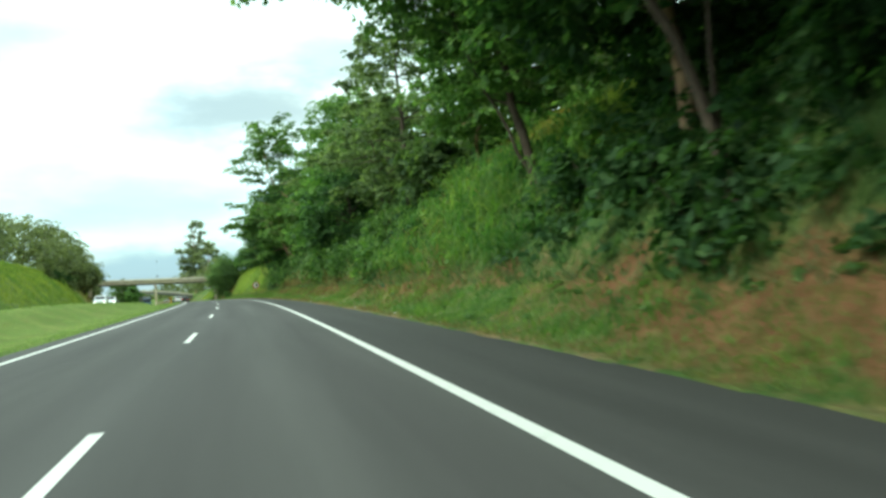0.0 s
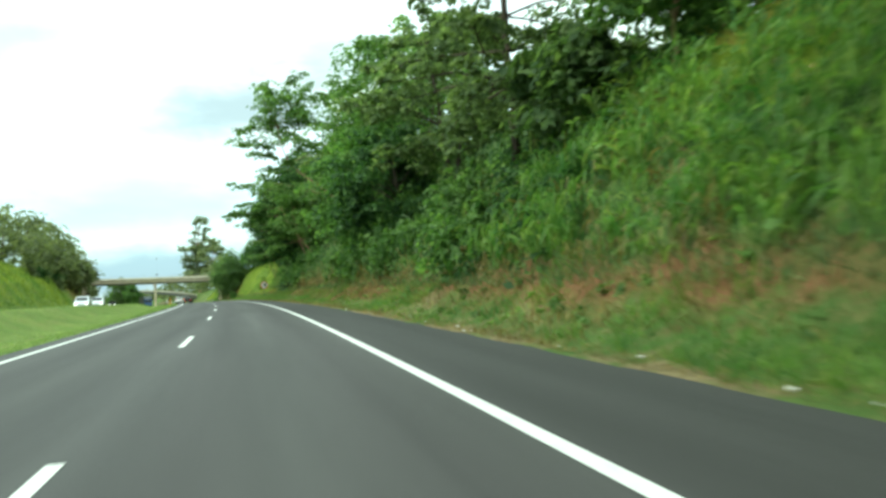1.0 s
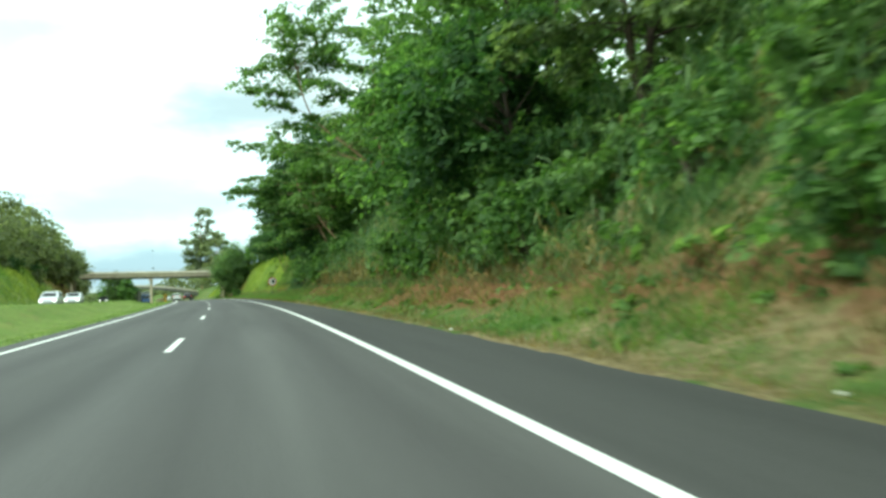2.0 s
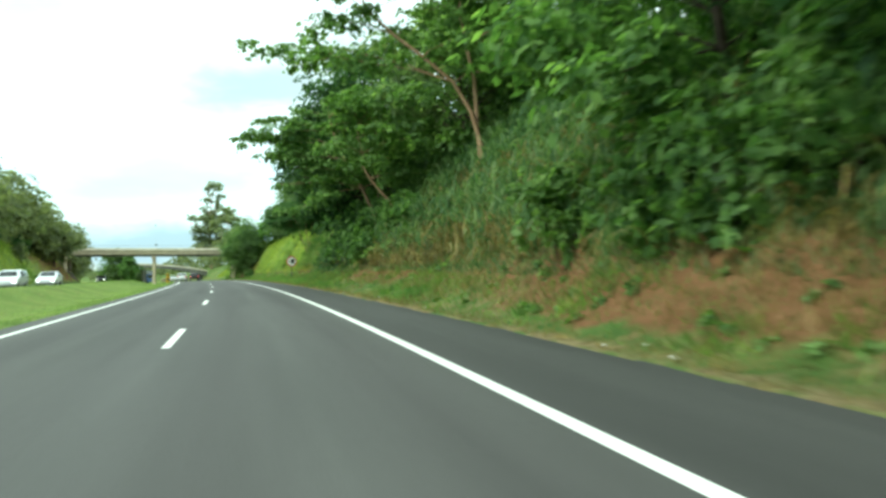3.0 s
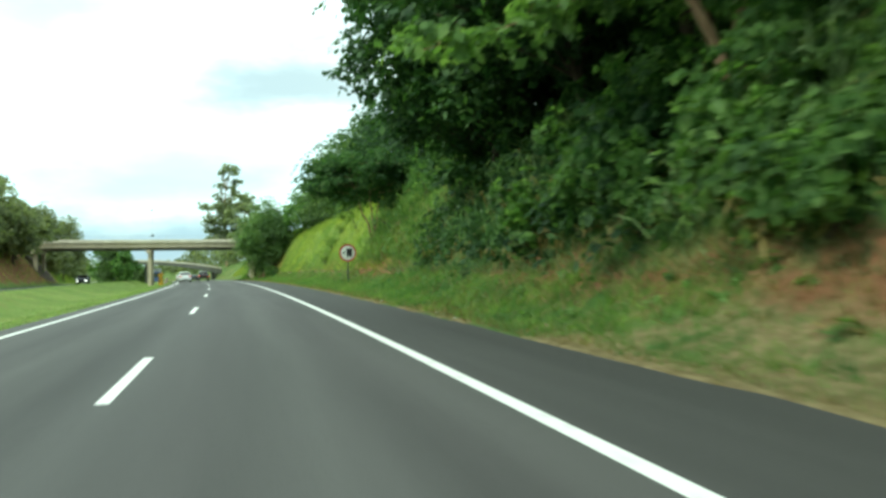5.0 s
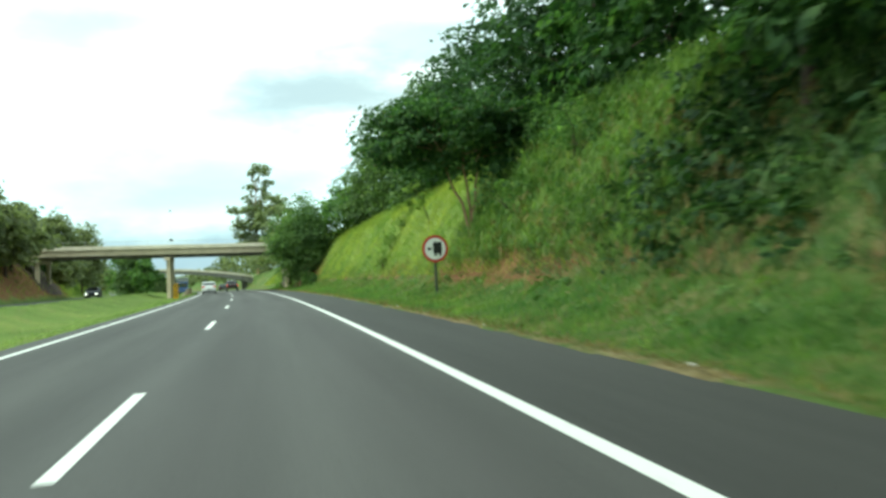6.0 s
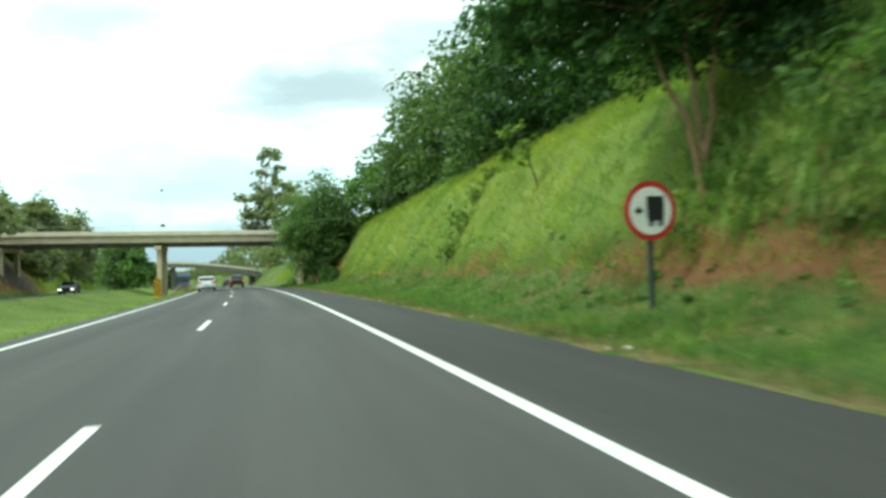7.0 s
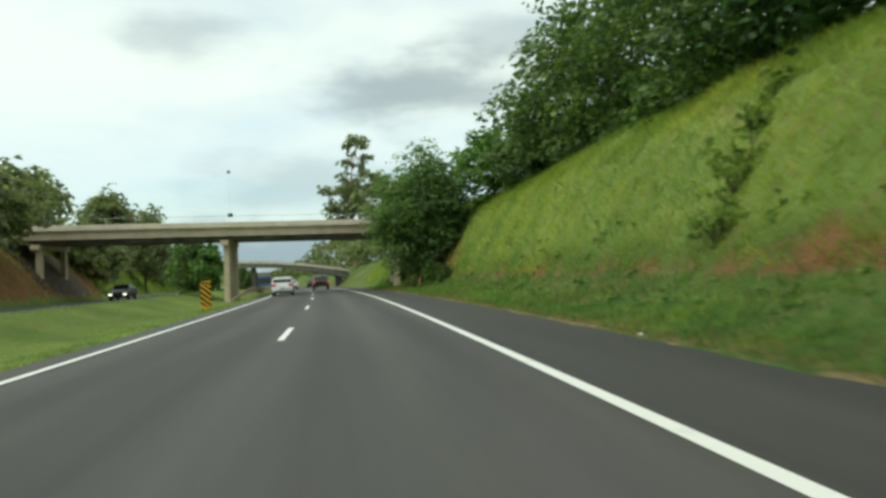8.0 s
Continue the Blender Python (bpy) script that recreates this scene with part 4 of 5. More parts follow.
tree(139, 18.6, 10.5, 4.8, LEAF_SHADE, BARK, BIG, 56, 98, 0.50, 0.0, (0, 0), 0.22)
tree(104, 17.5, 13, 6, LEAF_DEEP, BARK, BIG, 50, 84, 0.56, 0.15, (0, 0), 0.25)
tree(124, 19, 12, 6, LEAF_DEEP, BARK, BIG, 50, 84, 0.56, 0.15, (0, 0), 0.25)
# the open grass slope: one many-stemmed tree, trees along the ridge
limbed_tree(136.3, 10.75, 6.6, 4.6, LEAF_DEEP, BARK_PALE, "small tree with several bare pale stems and a flat umbrella crown",
            [((-0.15, 0, 0.9), (-0.9, 0.1, 3.0), (-1.6, 0.3, 5.4)), ((-0.05, 0.1, 0.9), (-0.15, 0.3, 4.0), (0.1, 0.5, 6.0)), ((0, 0, 1.1), (0.5, 0.2, 3.8), (1.3, 0.4, 5.6))],
            42, 7, 0.95, 112, 0.21, 0.52, trunk_r=0.085, fill=26, flat=0.3, rise=0.2, droop=0.3, sink=0.2,
            tips=((-4.8, 0.4, 4.7), (-4.2, 0, 5.6), (-2.6, 0.5, 6.4), (3.4, 0.4, 6.0), (3.0, 0, 4.2), (-4.4, 1.5, 4.3)))
RIDGE = "dense round-headed tree along the top of the grass bank"
# the nearer ridge trees take the leaf colour darkened for shade
for s_, l_, h_, w_, lf_ in ((143, 19.5, 11, 5.0, LEAF_SHADE), (152, 19, 11.5, 5.4, LEAF_SHADE), (161, 18.8, 11.5, 5.6, LEAF_SHADE), (170, 18.6, 11, 5.4, LEAF_OLIVE),
                            (179, 18.0, 11, 5.4, LEAF_OLIVE), (188, 17.6, 10.5, 5.2, LEAF_OLIVE), (196, 17.4, 7.5, 4, LEAF_OLIVE)):
    tree(s_, l_, h_, w_, lf_, BARK, RIDGE, 80, 140, 0.39, -0.08, (-0.3, 0), 0.18, 0.55, clump_r=0.34)
tree(130, 17.5, 11, 5.0, LEAF_DEEP, BARK, BIG, 56, 112, 0.48, 0.0, (0, 0), 0.22)
tree(117.5, 17.5, 11, 5.0, LEAF_DEEP, BARK, BIG, 56, 112, 0.48, 0.0, (0, 0), 0.22)
tree(150, 12.1, 2.8, 0.75, LEAF_SHRUB, BARK, "slim leaning sapling with a small crown in the grass", 18, 56, 0.16, 0.36, (-0.8, 0), 0.035, 0.6, limbs=0, sink=0.15, name="sapling")
tree(206, 10.2, 10.2, 4.6, LEAF_ROUND, BARK, "round dense dark green tree beside the overpass", 120, 294, 0.30, 0.0, (-0.6, 0), 0.2, 0.6, clump_r=0.34)
for s_, l_, dx_, h_ in ((205.0, 8.7, 1.1, 3.2), (203.6, 9.4, 0.9, 2.8), (207.5, 8.4, 0.8, 3.0)):
    bm = bmesh.new()
    tube(bm, [Vector((dx_ * u ** 1.3, 0.3 * u, h_ * u)) for u in (0, 0.25, 0.5, 0.75, 1.0)], [0.11, 0.09, 0.08, 0.06, 0.04], 7)
    stem_ = part("bare_stem", bm, BARK_PALE, None, "bare brown leaning stem below the round tree", at_road(s_, l_, float(ground_z(s_, l_)) - 0.15))
    tagged(stem_, "", "tree stem", "bare stems below the round tree")
tree(203, 15.0, 6.0, 3.6, LEAF_MID, BARK, RIDGE, 50, 112, 0.42, 0.0, (0, 0), 0.2, 0.55, clump_r=0.34)
# eucalypts beyond the overpasses
EUC = "very tall eucalypt with a bare stem and tufted crown"
EUC_PADS = ((1.5, 29.3, 2.9), (-0.6, 28.4, 1.5), (3.4, 26.0, 1.9), (-1.0, 24.8, 1.7), (2.6, 22.7, 2.0), (-1.8, 22.2, 1.8), (0.6, 20.8, 2.2), (-1.0, 19.2, 3.0), (2.4, 18.8, 2.6),
            (-5.2, 19.3, 2.0), (-4.5, 17.2, 1.4), (-4.8, 15.2, 1.6), (-1.8, 15.8, 3.0), (1.6, 15.4, 3.2), (-1.5, 12.4, 3.2), (1.6, 11.4, 3.4), (-3.4, 13.6, 2.4), (-2.6, 10.6, 3.2), (1.8, 24.2, 1.6), (0.4, 18.0, 2.8), (0.4, 26.9, 1.3), (3.4, 13.0, 2.8))


def eucalypt(s, lat, pads, label):
    """A tall gum tree: a forked pale stem, long limbs and separate flat leafy pads (offset, height, radius)."""
    z = float(ground_z(s, lat)) - 0.3
    top = thing("eucalypt_tree", at_road(s, lat, z), label, "tree", "eucalypts")
    bm = bmesh.new()
    stem = [Vector((0.25 * math.sin(h * 0.35), 0.2 * math.cos(h * 0.5), h)) for h in np.linspace(0, 23, 10)]
    tube(bm, stem, [0.36 * (1 - 0.03 * h.z) for h in stem], 8)
    centres, radii = [], []
    for k, (x, h, r) in enumerate(pads):
        c = Vector((x, rng.uniform(-1.2, 1.2), h - z))
        i = int(np.clip((c.z - 3.5 - 0.4 * abs(x)) / 23 * 9, 1, 9))
        run = c - stem[i]
        mid = stem[i] + run * 0.5 + Vector((run.x * 0.12, 0, -0.06 * run.length))
        tube(bm, [stem[i], stem[i].lerp(mid, 0.5), mid, c], [0.16, 0.12, 0.09, 0.03], 5)
        for _ in range(max(9, round(6.0 * r * r))):
            a, q = rng.uniform(0, 6.28), r * math.sqrt(rng.uniform(0, 1)) * 0.8
            centres.append(c + Vector((math.cos(a) * q, math.sin(a) * q, 0.55 * r * (1 - (q / r) ** 2) * rng.uniform(-0.7, 1) + rng.normal() * 0.35)))
            w = r * rng.uniform(0.24, 0.42)
            radii.append((w, w, w * 0.55))
    trunk = part("trunk", bm, BARK_PALE, top)
    trunk.data.polygons.foreach_set("use_smooth", np.ones(len(trunk.data.polygons), bool))
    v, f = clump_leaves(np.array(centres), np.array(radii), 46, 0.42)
    part_mesh("crown", mesh_arrays("crown", v, f), LEAF_EUC_HAZE, top)


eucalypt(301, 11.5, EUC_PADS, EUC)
tree(296, 16.0, 19, 5, LEAF_EUC_HAZE, BARK_PALE, EUC, 34, 154, 0.75, 0.1, (0, 0), 0.25, 0.5, clump_r=0.28, group="eucalypts", name="eucalypt_tree")
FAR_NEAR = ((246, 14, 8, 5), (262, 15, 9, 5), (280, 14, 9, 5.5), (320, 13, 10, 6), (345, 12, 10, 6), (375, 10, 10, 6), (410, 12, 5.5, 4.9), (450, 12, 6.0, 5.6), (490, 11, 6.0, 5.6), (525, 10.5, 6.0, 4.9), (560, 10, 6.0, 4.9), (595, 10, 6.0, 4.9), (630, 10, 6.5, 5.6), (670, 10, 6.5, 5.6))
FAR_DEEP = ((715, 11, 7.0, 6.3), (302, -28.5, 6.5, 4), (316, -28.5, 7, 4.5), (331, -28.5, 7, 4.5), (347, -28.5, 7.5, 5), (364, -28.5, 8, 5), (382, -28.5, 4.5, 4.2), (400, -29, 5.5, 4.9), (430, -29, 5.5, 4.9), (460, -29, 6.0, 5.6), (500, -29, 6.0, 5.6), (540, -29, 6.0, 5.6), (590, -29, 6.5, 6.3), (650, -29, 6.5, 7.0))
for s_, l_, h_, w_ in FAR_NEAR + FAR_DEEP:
    tree(s_, l_, h_, w_, LEAF_HAZE, BARK, "hazy green tree beyond the overpass", 36, 42, 0.88, -0.05, (0, 0), 0.2, 0.5, clump_r=0.34, group="far trees")

tree(289, 11.5, 6.5, 4.5, LEAF_EUC_HAZE, BARK, "dull grey-green tree below the eucalypts", 40, 98, 0.52, 0.0, (0, 0), 0.18, 0.5, clump_r=0.34, group="far trees")

# left side: trees over the far carriageway's bank
LEFT = "rounded green tree on the bank beyond the far carriageway"
LEFT_FIRST = ((70, -35, 7, 4.5, LEAF_HAZE), (84, -35, 7.5, 5, LEAF_HAZE), (98, -34.5, 7.5, 5, LEAF_HAZE), (112, -33.5, 8, 5, LEAF_HAZE), (126, -33.5, 7.5, 5, LEAF_HAZE), (140, -32, 7.5, 5, LEAF_HAZE), (152, -30.5, 8.5, 5.5, LEAF_HAZE), (163, -28.5, 9, 5, LEAF_HAZE), (174, -27.5, 9, 5, LEAF_HAZE), (184, -26, 8, 4.6, LEAF_HAZE), (194, -27, 7.4, 4.5, LEAF_HAZE), (190, -26.4, 5.0, 3.8, LEAF_HAZE), (197, -25.8, 5.2, 4.2, LEAF_HAZE), (203.5, -26.0, 5.2, 4.0, LEAF_HAZE), (199, -30.5, 5.8, 3.8, LEAF_HAZE))
LEFT_THEN = ((178, -28.0, 7.5, 4.4, LEAF_HAZE), (186, -28.6, 7.0, 4.0, LEAF_HAZE), (222, -28.5, 5.2, 3.8, LEAF_HAZE), (230, -25.0, 3.8, 3.2, LEAF_HAZE), (237, -25.4, 3.8, 3.2, LEAF_HAZE), (244, -26.5, 4.6, 3.4, LEAF_HAZE), (236, -31.0, 7.0, 4.6, LEAF_HAZE), (228, -30.0, 6.6, 4.6, LEAF_HAZE), (306, -30, 6.5, 4.5, LEAF_HAZE), (330, -30, 6.5, 5.5, LEAF_HAZE), (356, -29, 6, 5, LEAF_HAZE), (390, -29, 5, 4, LEAF_HAZE))
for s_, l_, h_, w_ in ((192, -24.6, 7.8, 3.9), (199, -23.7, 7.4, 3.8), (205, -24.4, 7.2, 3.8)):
    tree(s_, l_, h_, w_, LEAF_HAZE, BARK, "olive-green tree standing on the red earth bank", 54, 70, 0.53, 0.24, (0.8, 0), 0.2, 0.5, clump_r=0.34, group="trees on the far bank")
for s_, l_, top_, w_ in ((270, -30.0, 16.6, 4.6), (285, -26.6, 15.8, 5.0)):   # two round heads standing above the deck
    tree(s_, l_, top_ - float(ground_z(s_, l_)), w_, LEAF_HAZE, BARK, "round-headed tree rising behind the overpass", 90, 98, 0.6, 0.22, (0, 0), 0.22, 0.7, clump_r=0.36, group="trees on the far bank")
for s_, l_, h_, w_, lf_ in ((247, -12.6, 6.6, 2.3, LEAF_MID), (252, -15.0, 8.2, 3.0, LEAF_OLIVE), (261, -17.0, 8.0, 3.0, LEAF_MID), (300, -8.6, 4.4, 2.0, LEAF_OLIVE), (306, -11.4, 5.0, 2.6, LEAF_OLIVE), (318, -9.2, 4.8, 2.4, LEAF_MID)):
    tree(s_, l_, h_, w_, lf_, BARK, "bushy green tree on the widening median", 54, 98, 0.42, 0.0, (0, 0), 0.16, 0.6, clump_r=0.36, group="trees on the median")
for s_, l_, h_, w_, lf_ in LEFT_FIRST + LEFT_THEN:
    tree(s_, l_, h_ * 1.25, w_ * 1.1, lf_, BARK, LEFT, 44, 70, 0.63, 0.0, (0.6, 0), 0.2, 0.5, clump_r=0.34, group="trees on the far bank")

# bushes and undergrowth on the near bank
for i in range(46):
    s_ = -8 + i * 3.1 + rng.uniform(-1, 1)
    if 11 < s_ < 32 or 64 < s_ < 85 or s_ > 118:
        continue
    d_ = rng.uniform(0.7, 2.6) + (1.3 if s_ > 104 else 0.0)
    # darker leaf colour for bushes on the shaded stretches
    lf_ = ((LEAF_MID, LEAF_LIGHT) if 19 < s_ < 98 or s_ > 116 else (LEAF_DEEP, LEAF_DEEP))[i % 2]
    bush(s_, float(foot(s_)) + d_, rng.uniform(1.4, 2.6), rng.uniform(1.0, 1.7), lf_, "leafy wild bush on the slope", 98, 18, 0.23)
for s_, l_, h_, w_, lf_ in ((147, 15.2, 2.2, 1.1, LEAF_SHRUB), (131.5, 11.2, 1.7, 1.4, LEAF_MID),
                            (128, 12.5, 2.2, 1.8, LEAF_MID), (133, 13.5, 2.2, 1.6, LEAF_MID), (134.5, 12.2, 1.5, 1.3, LEAF_DEEP), (202, 9.5, 1.6, 1.2, LEAF_MID), (198, 9.8, 1.2, 1.0, LEAF_DEEP)):
    bush(s_, l_, h_, w_, lf_, "dark shrub standing in the long grass", 100, 14, 0.15)
for s_, l_, h_, w_ in ((158.7, 10.7, 1.6, 0.8), (159.0, 11.4, 1.8, 0.8), (159.5, 12.4, 1.4, 0.7), (159.9, 13.2, 1.0, 0.6)):
    bush(s_, l_, h_, w_, LEAF_SHRUB, "thin yellow-green shrub among the long grass", 42, 14, 0.16)
for i in range(14):
    s_ = 150 + i * 7 + rng.uniform(-2, 2)
    if 186 < s_ < 224:
        continue
    bush(s_, -24.5 - float(opp_shift(s_)) + rng.uniform(-1.5, 1), rng.uniform(1.5, 2.8), rng.uniform(1.2, 2.0), (LEAF_HAZE, LEAF_DEEP)[i % 2], "wild bush on the far bank", 110, 14, 0.3, group="bushes on the far bank")

# leaf colour follows the shade: dark on shaded stretches, light between them
for name_, n_, s0_, s1_, leaf_, lab_ in (("undergrowth", 620, -14, 13, LEAF_DEEP, "tangled undergrowth under the first trees, coloured dark for shade"),
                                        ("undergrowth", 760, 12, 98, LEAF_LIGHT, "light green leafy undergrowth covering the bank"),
                                        ("undergrowth", 700, 97, 121, LEAF_SHADE, "dark leafy undergrowth in the shade of the trees"),
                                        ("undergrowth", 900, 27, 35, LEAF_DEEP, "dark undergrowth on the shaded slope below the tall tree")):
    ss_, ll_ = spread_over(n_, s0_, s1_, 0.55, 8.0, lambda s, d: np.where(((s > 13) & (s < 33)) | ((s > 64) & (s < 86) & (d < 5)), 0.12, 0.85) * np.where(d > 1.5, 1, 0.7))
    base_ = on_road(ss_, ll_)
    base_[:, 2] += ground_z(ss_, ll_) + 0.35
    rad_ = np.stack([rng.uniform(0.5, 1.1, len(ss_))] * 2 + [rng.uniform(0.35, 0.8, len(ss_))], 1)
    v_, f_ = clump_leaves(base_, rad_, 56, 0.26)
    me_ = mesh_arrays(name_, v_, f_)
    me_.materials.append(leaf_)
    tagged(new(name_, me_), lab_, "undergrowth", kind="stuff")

# scrub closing the ridge below the tree crowns
for s0_, s1_, d0_, d1_, n_ in ((138, 204, 7.4, 11.5, 620), (16, 60, 7.6, 12.0, 170), (62, 118, 7.0, 11.0, 420)):
    ss_, ll_ = spread_over(n_, s0_, s1_, d0_, d1_)
    base_ = on_road(ss_, ll_)
    base_[:, 2] += ground_z(ss_, ll_) + rng.uniform(0.3, 3.4, len(ss_))
    v_, f_ = clump_leaves(base_, np.stack([rng.uniform(0.8, 1.5, len(ss_))] * 2 + [rng.uniform(0.6, 1.0, len(ss_))], 1), 42, 0.42)
    me_ = mesh_arrays("ridge_scrub", v_, f_)
    me_.materials.append(LEAF_MID)
    tagged(new("ridge_scrub", me_), "dense green scrub along the top of the bank", "undergrowth", kind="stuff")

# broadleaf weeds along the verge and the foot of the cut
ss_, ll_ = spread_over(1100, -10, 205, -1.2, 1.6, lambda s, d: np.clip(0.45 + 0.7 * wave(s * 1.3, d * 2, 4), 0.05, 1))
base_ = on_road(ss_, ll_)
base_[:, 2] += ground_z(ss_, ll_) + 0.06
size_ = rng.uniform(0.12, 0.30, len(ss_))
v_, f_ = clump_leaves(base_, np.stack([size_, size_, size_ * 0.5], 1), 42, 0.13)
me_ = mesh_arrays("verge_weeds", v_, f_)
me_.materials.append(LEAF_LIGHT)
tagged(new("verge_weeds", me_), "low broadleaf weeds scattered along the verge", "weeds", kind="stuff")

# grass
ss_, ll_ = spread_over(760, 118.5, 137, 0.6, 7.0)
tussocks("green_cane_grass", ss_, ll_, 22, 0.9, 0.05, BLADE_BANK, "bright green leafy grass covering the slope", 0.3)
ss_, ll_ = spread_over(60000, -10, 128, 0.25, 3.4)
blades("slope_grass", ss_, ll_, 0.42, 0.04, BLADE_TALL, "rank green grass at the foot of the wooded slope", "grass", 0.7, 1)
ss_, ll_ = spread_over(15000, 18, 31, 4.7, 8.0, lambda s, d: np.clip(0.5 + 0.9 * wave(s * 0.9, d, 15), 0, 1))
blades("golden_grass", ss_, ll_, 0.5, 0.04, BLADE_GOLD, "dry golden grass on the crest of the slope", "grass", 0.6, 1)
ss_, ll_ = spread_over(2750, 12, 116, 0.62, 7.2, lambda s, d: np.where((s > 13) & (s < 33), 1.0 - 0.95 * smooth(3.4, 4.6, d), np.where((s > 64) & (s < 87), 1.0, 0.30)))
k_ = ss_ < 36
tussocks("cane_grass", ss_[~k_], ll_[~k_], 23, 1.45, 0.055, BLADE_TALL, "tall arching cane grass covering the slope", 0.22)
tussocks("lush_cane_grass", ss_[k_], ll_[k_], 23, 1.3, 0.055, BLADE_SHORT, "lush bright green cane grass on the open slope", 0.22)
ss_, ll_ = spread_over(2500, 20, 134, 0.5, 3.6, lambda s, d: 0.18 + 0.8 * smooth(61, 66, s) * (1 - smooth(86, 92, s)), 1.3)
tussocks("dead_cane_grass", ss_, ll_, 12, 0.95, 0.045, BLADE_DRY, "dead straw-coloured grass at the foot of the slope")
ss_, ll_ = spread_over(145000, 120, 250, 0.4, 8.5, lambda s, d: (0.35 + 0.65 * smooth(124, 136, s)) * (1 - 0.85 * smooth(200, 203, s) * (1 - smooth(211, 214, s)) * (1 - smooth(1.8, 2.8, d))))
s2_, l2_ = spread_over(40000, 12, 34, 2.8, 10.0)
ss_, ll_ = np.concatenate([ss_, s2_]), np.concatenate([ll_, l2_])
blades("long_grass", ss_, ll_, 0.42, 0.04, BLADE_SUN, "long yellow-green grass covering the open bank", "grass", 0.75, 1)
ss_ = rng.uniform(-14, 232, 150000)
ll_ = road_edge(ss_) + 0.05 + 0.3 * np.clip(wave(ss_ * 1.3, 0 * ss_, 21) + 0.3, 0, 1) + (foot(ss_) + 0.1 - road_edge(ss_)) * rng.uniform(0, 1, len(ss_)) ** 0.8
k_ = rng.uniform(0, 1, len(ss_)) < np.clip(0.40 + 0.6 * wave(ss_ * 0.8, ll_ * 1.2, 3) + 0.5 * smooth(85, 115, ss_) - 0.4 * smooth(44, 50, ss_) * (1 - smooth(60, 66, ss_)), 0.06, 1)
blades("verge_grass", ss_[k_], ll_[k_], 0.2, 0.028, BLADE_SHORT, "short patchy green grass on the road verge", "grass", 0.5, 1)
ss_ = rng.uniform(-14, 232, 60000)
ll_ = 6.5 + (foot(ss_) + 0.9 - 6.5) * rng.uniform(0, 1, len(ss_))
k_ = wave(ss_ * 2.1, ll_ * 2.3, 6) > 0.30
blades("verge_tufts", ss_[k_], ll_[k_], 0.40, 0.04, BLADE_SHORT, "dark green weed tufts on the verge", "grass", 0.6, 1)
ss_, ll_ = spread_over(13000, 16, 205, -0.8, 0.9, lambda s, d: 1 - 0.75 * smooth(85, 105, s))
blades("foot_straw", ss_, ll_, 0.4, 0.035, BLADE_DRY, "dead straw and weeds along the red cut", "grass", 0.6, 1)
ss_ = rng.uniform(-14, 232, 42000)
ll_ = road_edge(ss_) + 0.1 + (foot(ss_) + 0.4 - road_edge(ss_)) * rng.uniform(0, 1, len(ss_))
k_ = (wave(ss_ * 1.5, ll_ * 1.7, 13) > 0.25) & (ss_ > 14)
blades("dry_verge_grass", ss_[k_], ll_[k_], 0.26, 0.03, BLADE_DRY, "dry yellowed grass patches on the verge", "grass", 0.6, 1)
ss_ = rng.uniform(-14, 232, 20000)
ll_ = road_edge(ss_) + 0.04 + np.abs(rng.normal(size=len(ss_))) * 0.4
blades("verge_straw", ss_, ll_, 0.16, 0.025, BLADE_DRY, "dry straw at the edge of the asphalt", "grass", 0.6, 1)
ss_ = rng.uniform(0, 260, 70000)
ll_ = -4.12 - 8.3 * rng.uniform(0, 1, len(ss_)) ** 1.2
blades("median_grass", ss_, ll_, 0.12, 0.035, BLADE_MOWN, "mown green grass on the median", "grass", 0.5, 1)
ss_ = rng.uniform(40, 330, 60000)
ll_ = -rng.uniform(21.2, 30, len(ss_)) - opp_shift(ss_)
k_ = ~((ss_ > 170) & (ss_ < 245) & (ll_ > -25.5)) | (rng.uniform(0, 1, len(ss_)) < 0.15)
blades("far_bank_grass", ss_[k_], ll_[k_], 0.7, 0.09, BLADE_SUN, "long green grass on the far bank", "grass", 0.4, 1)


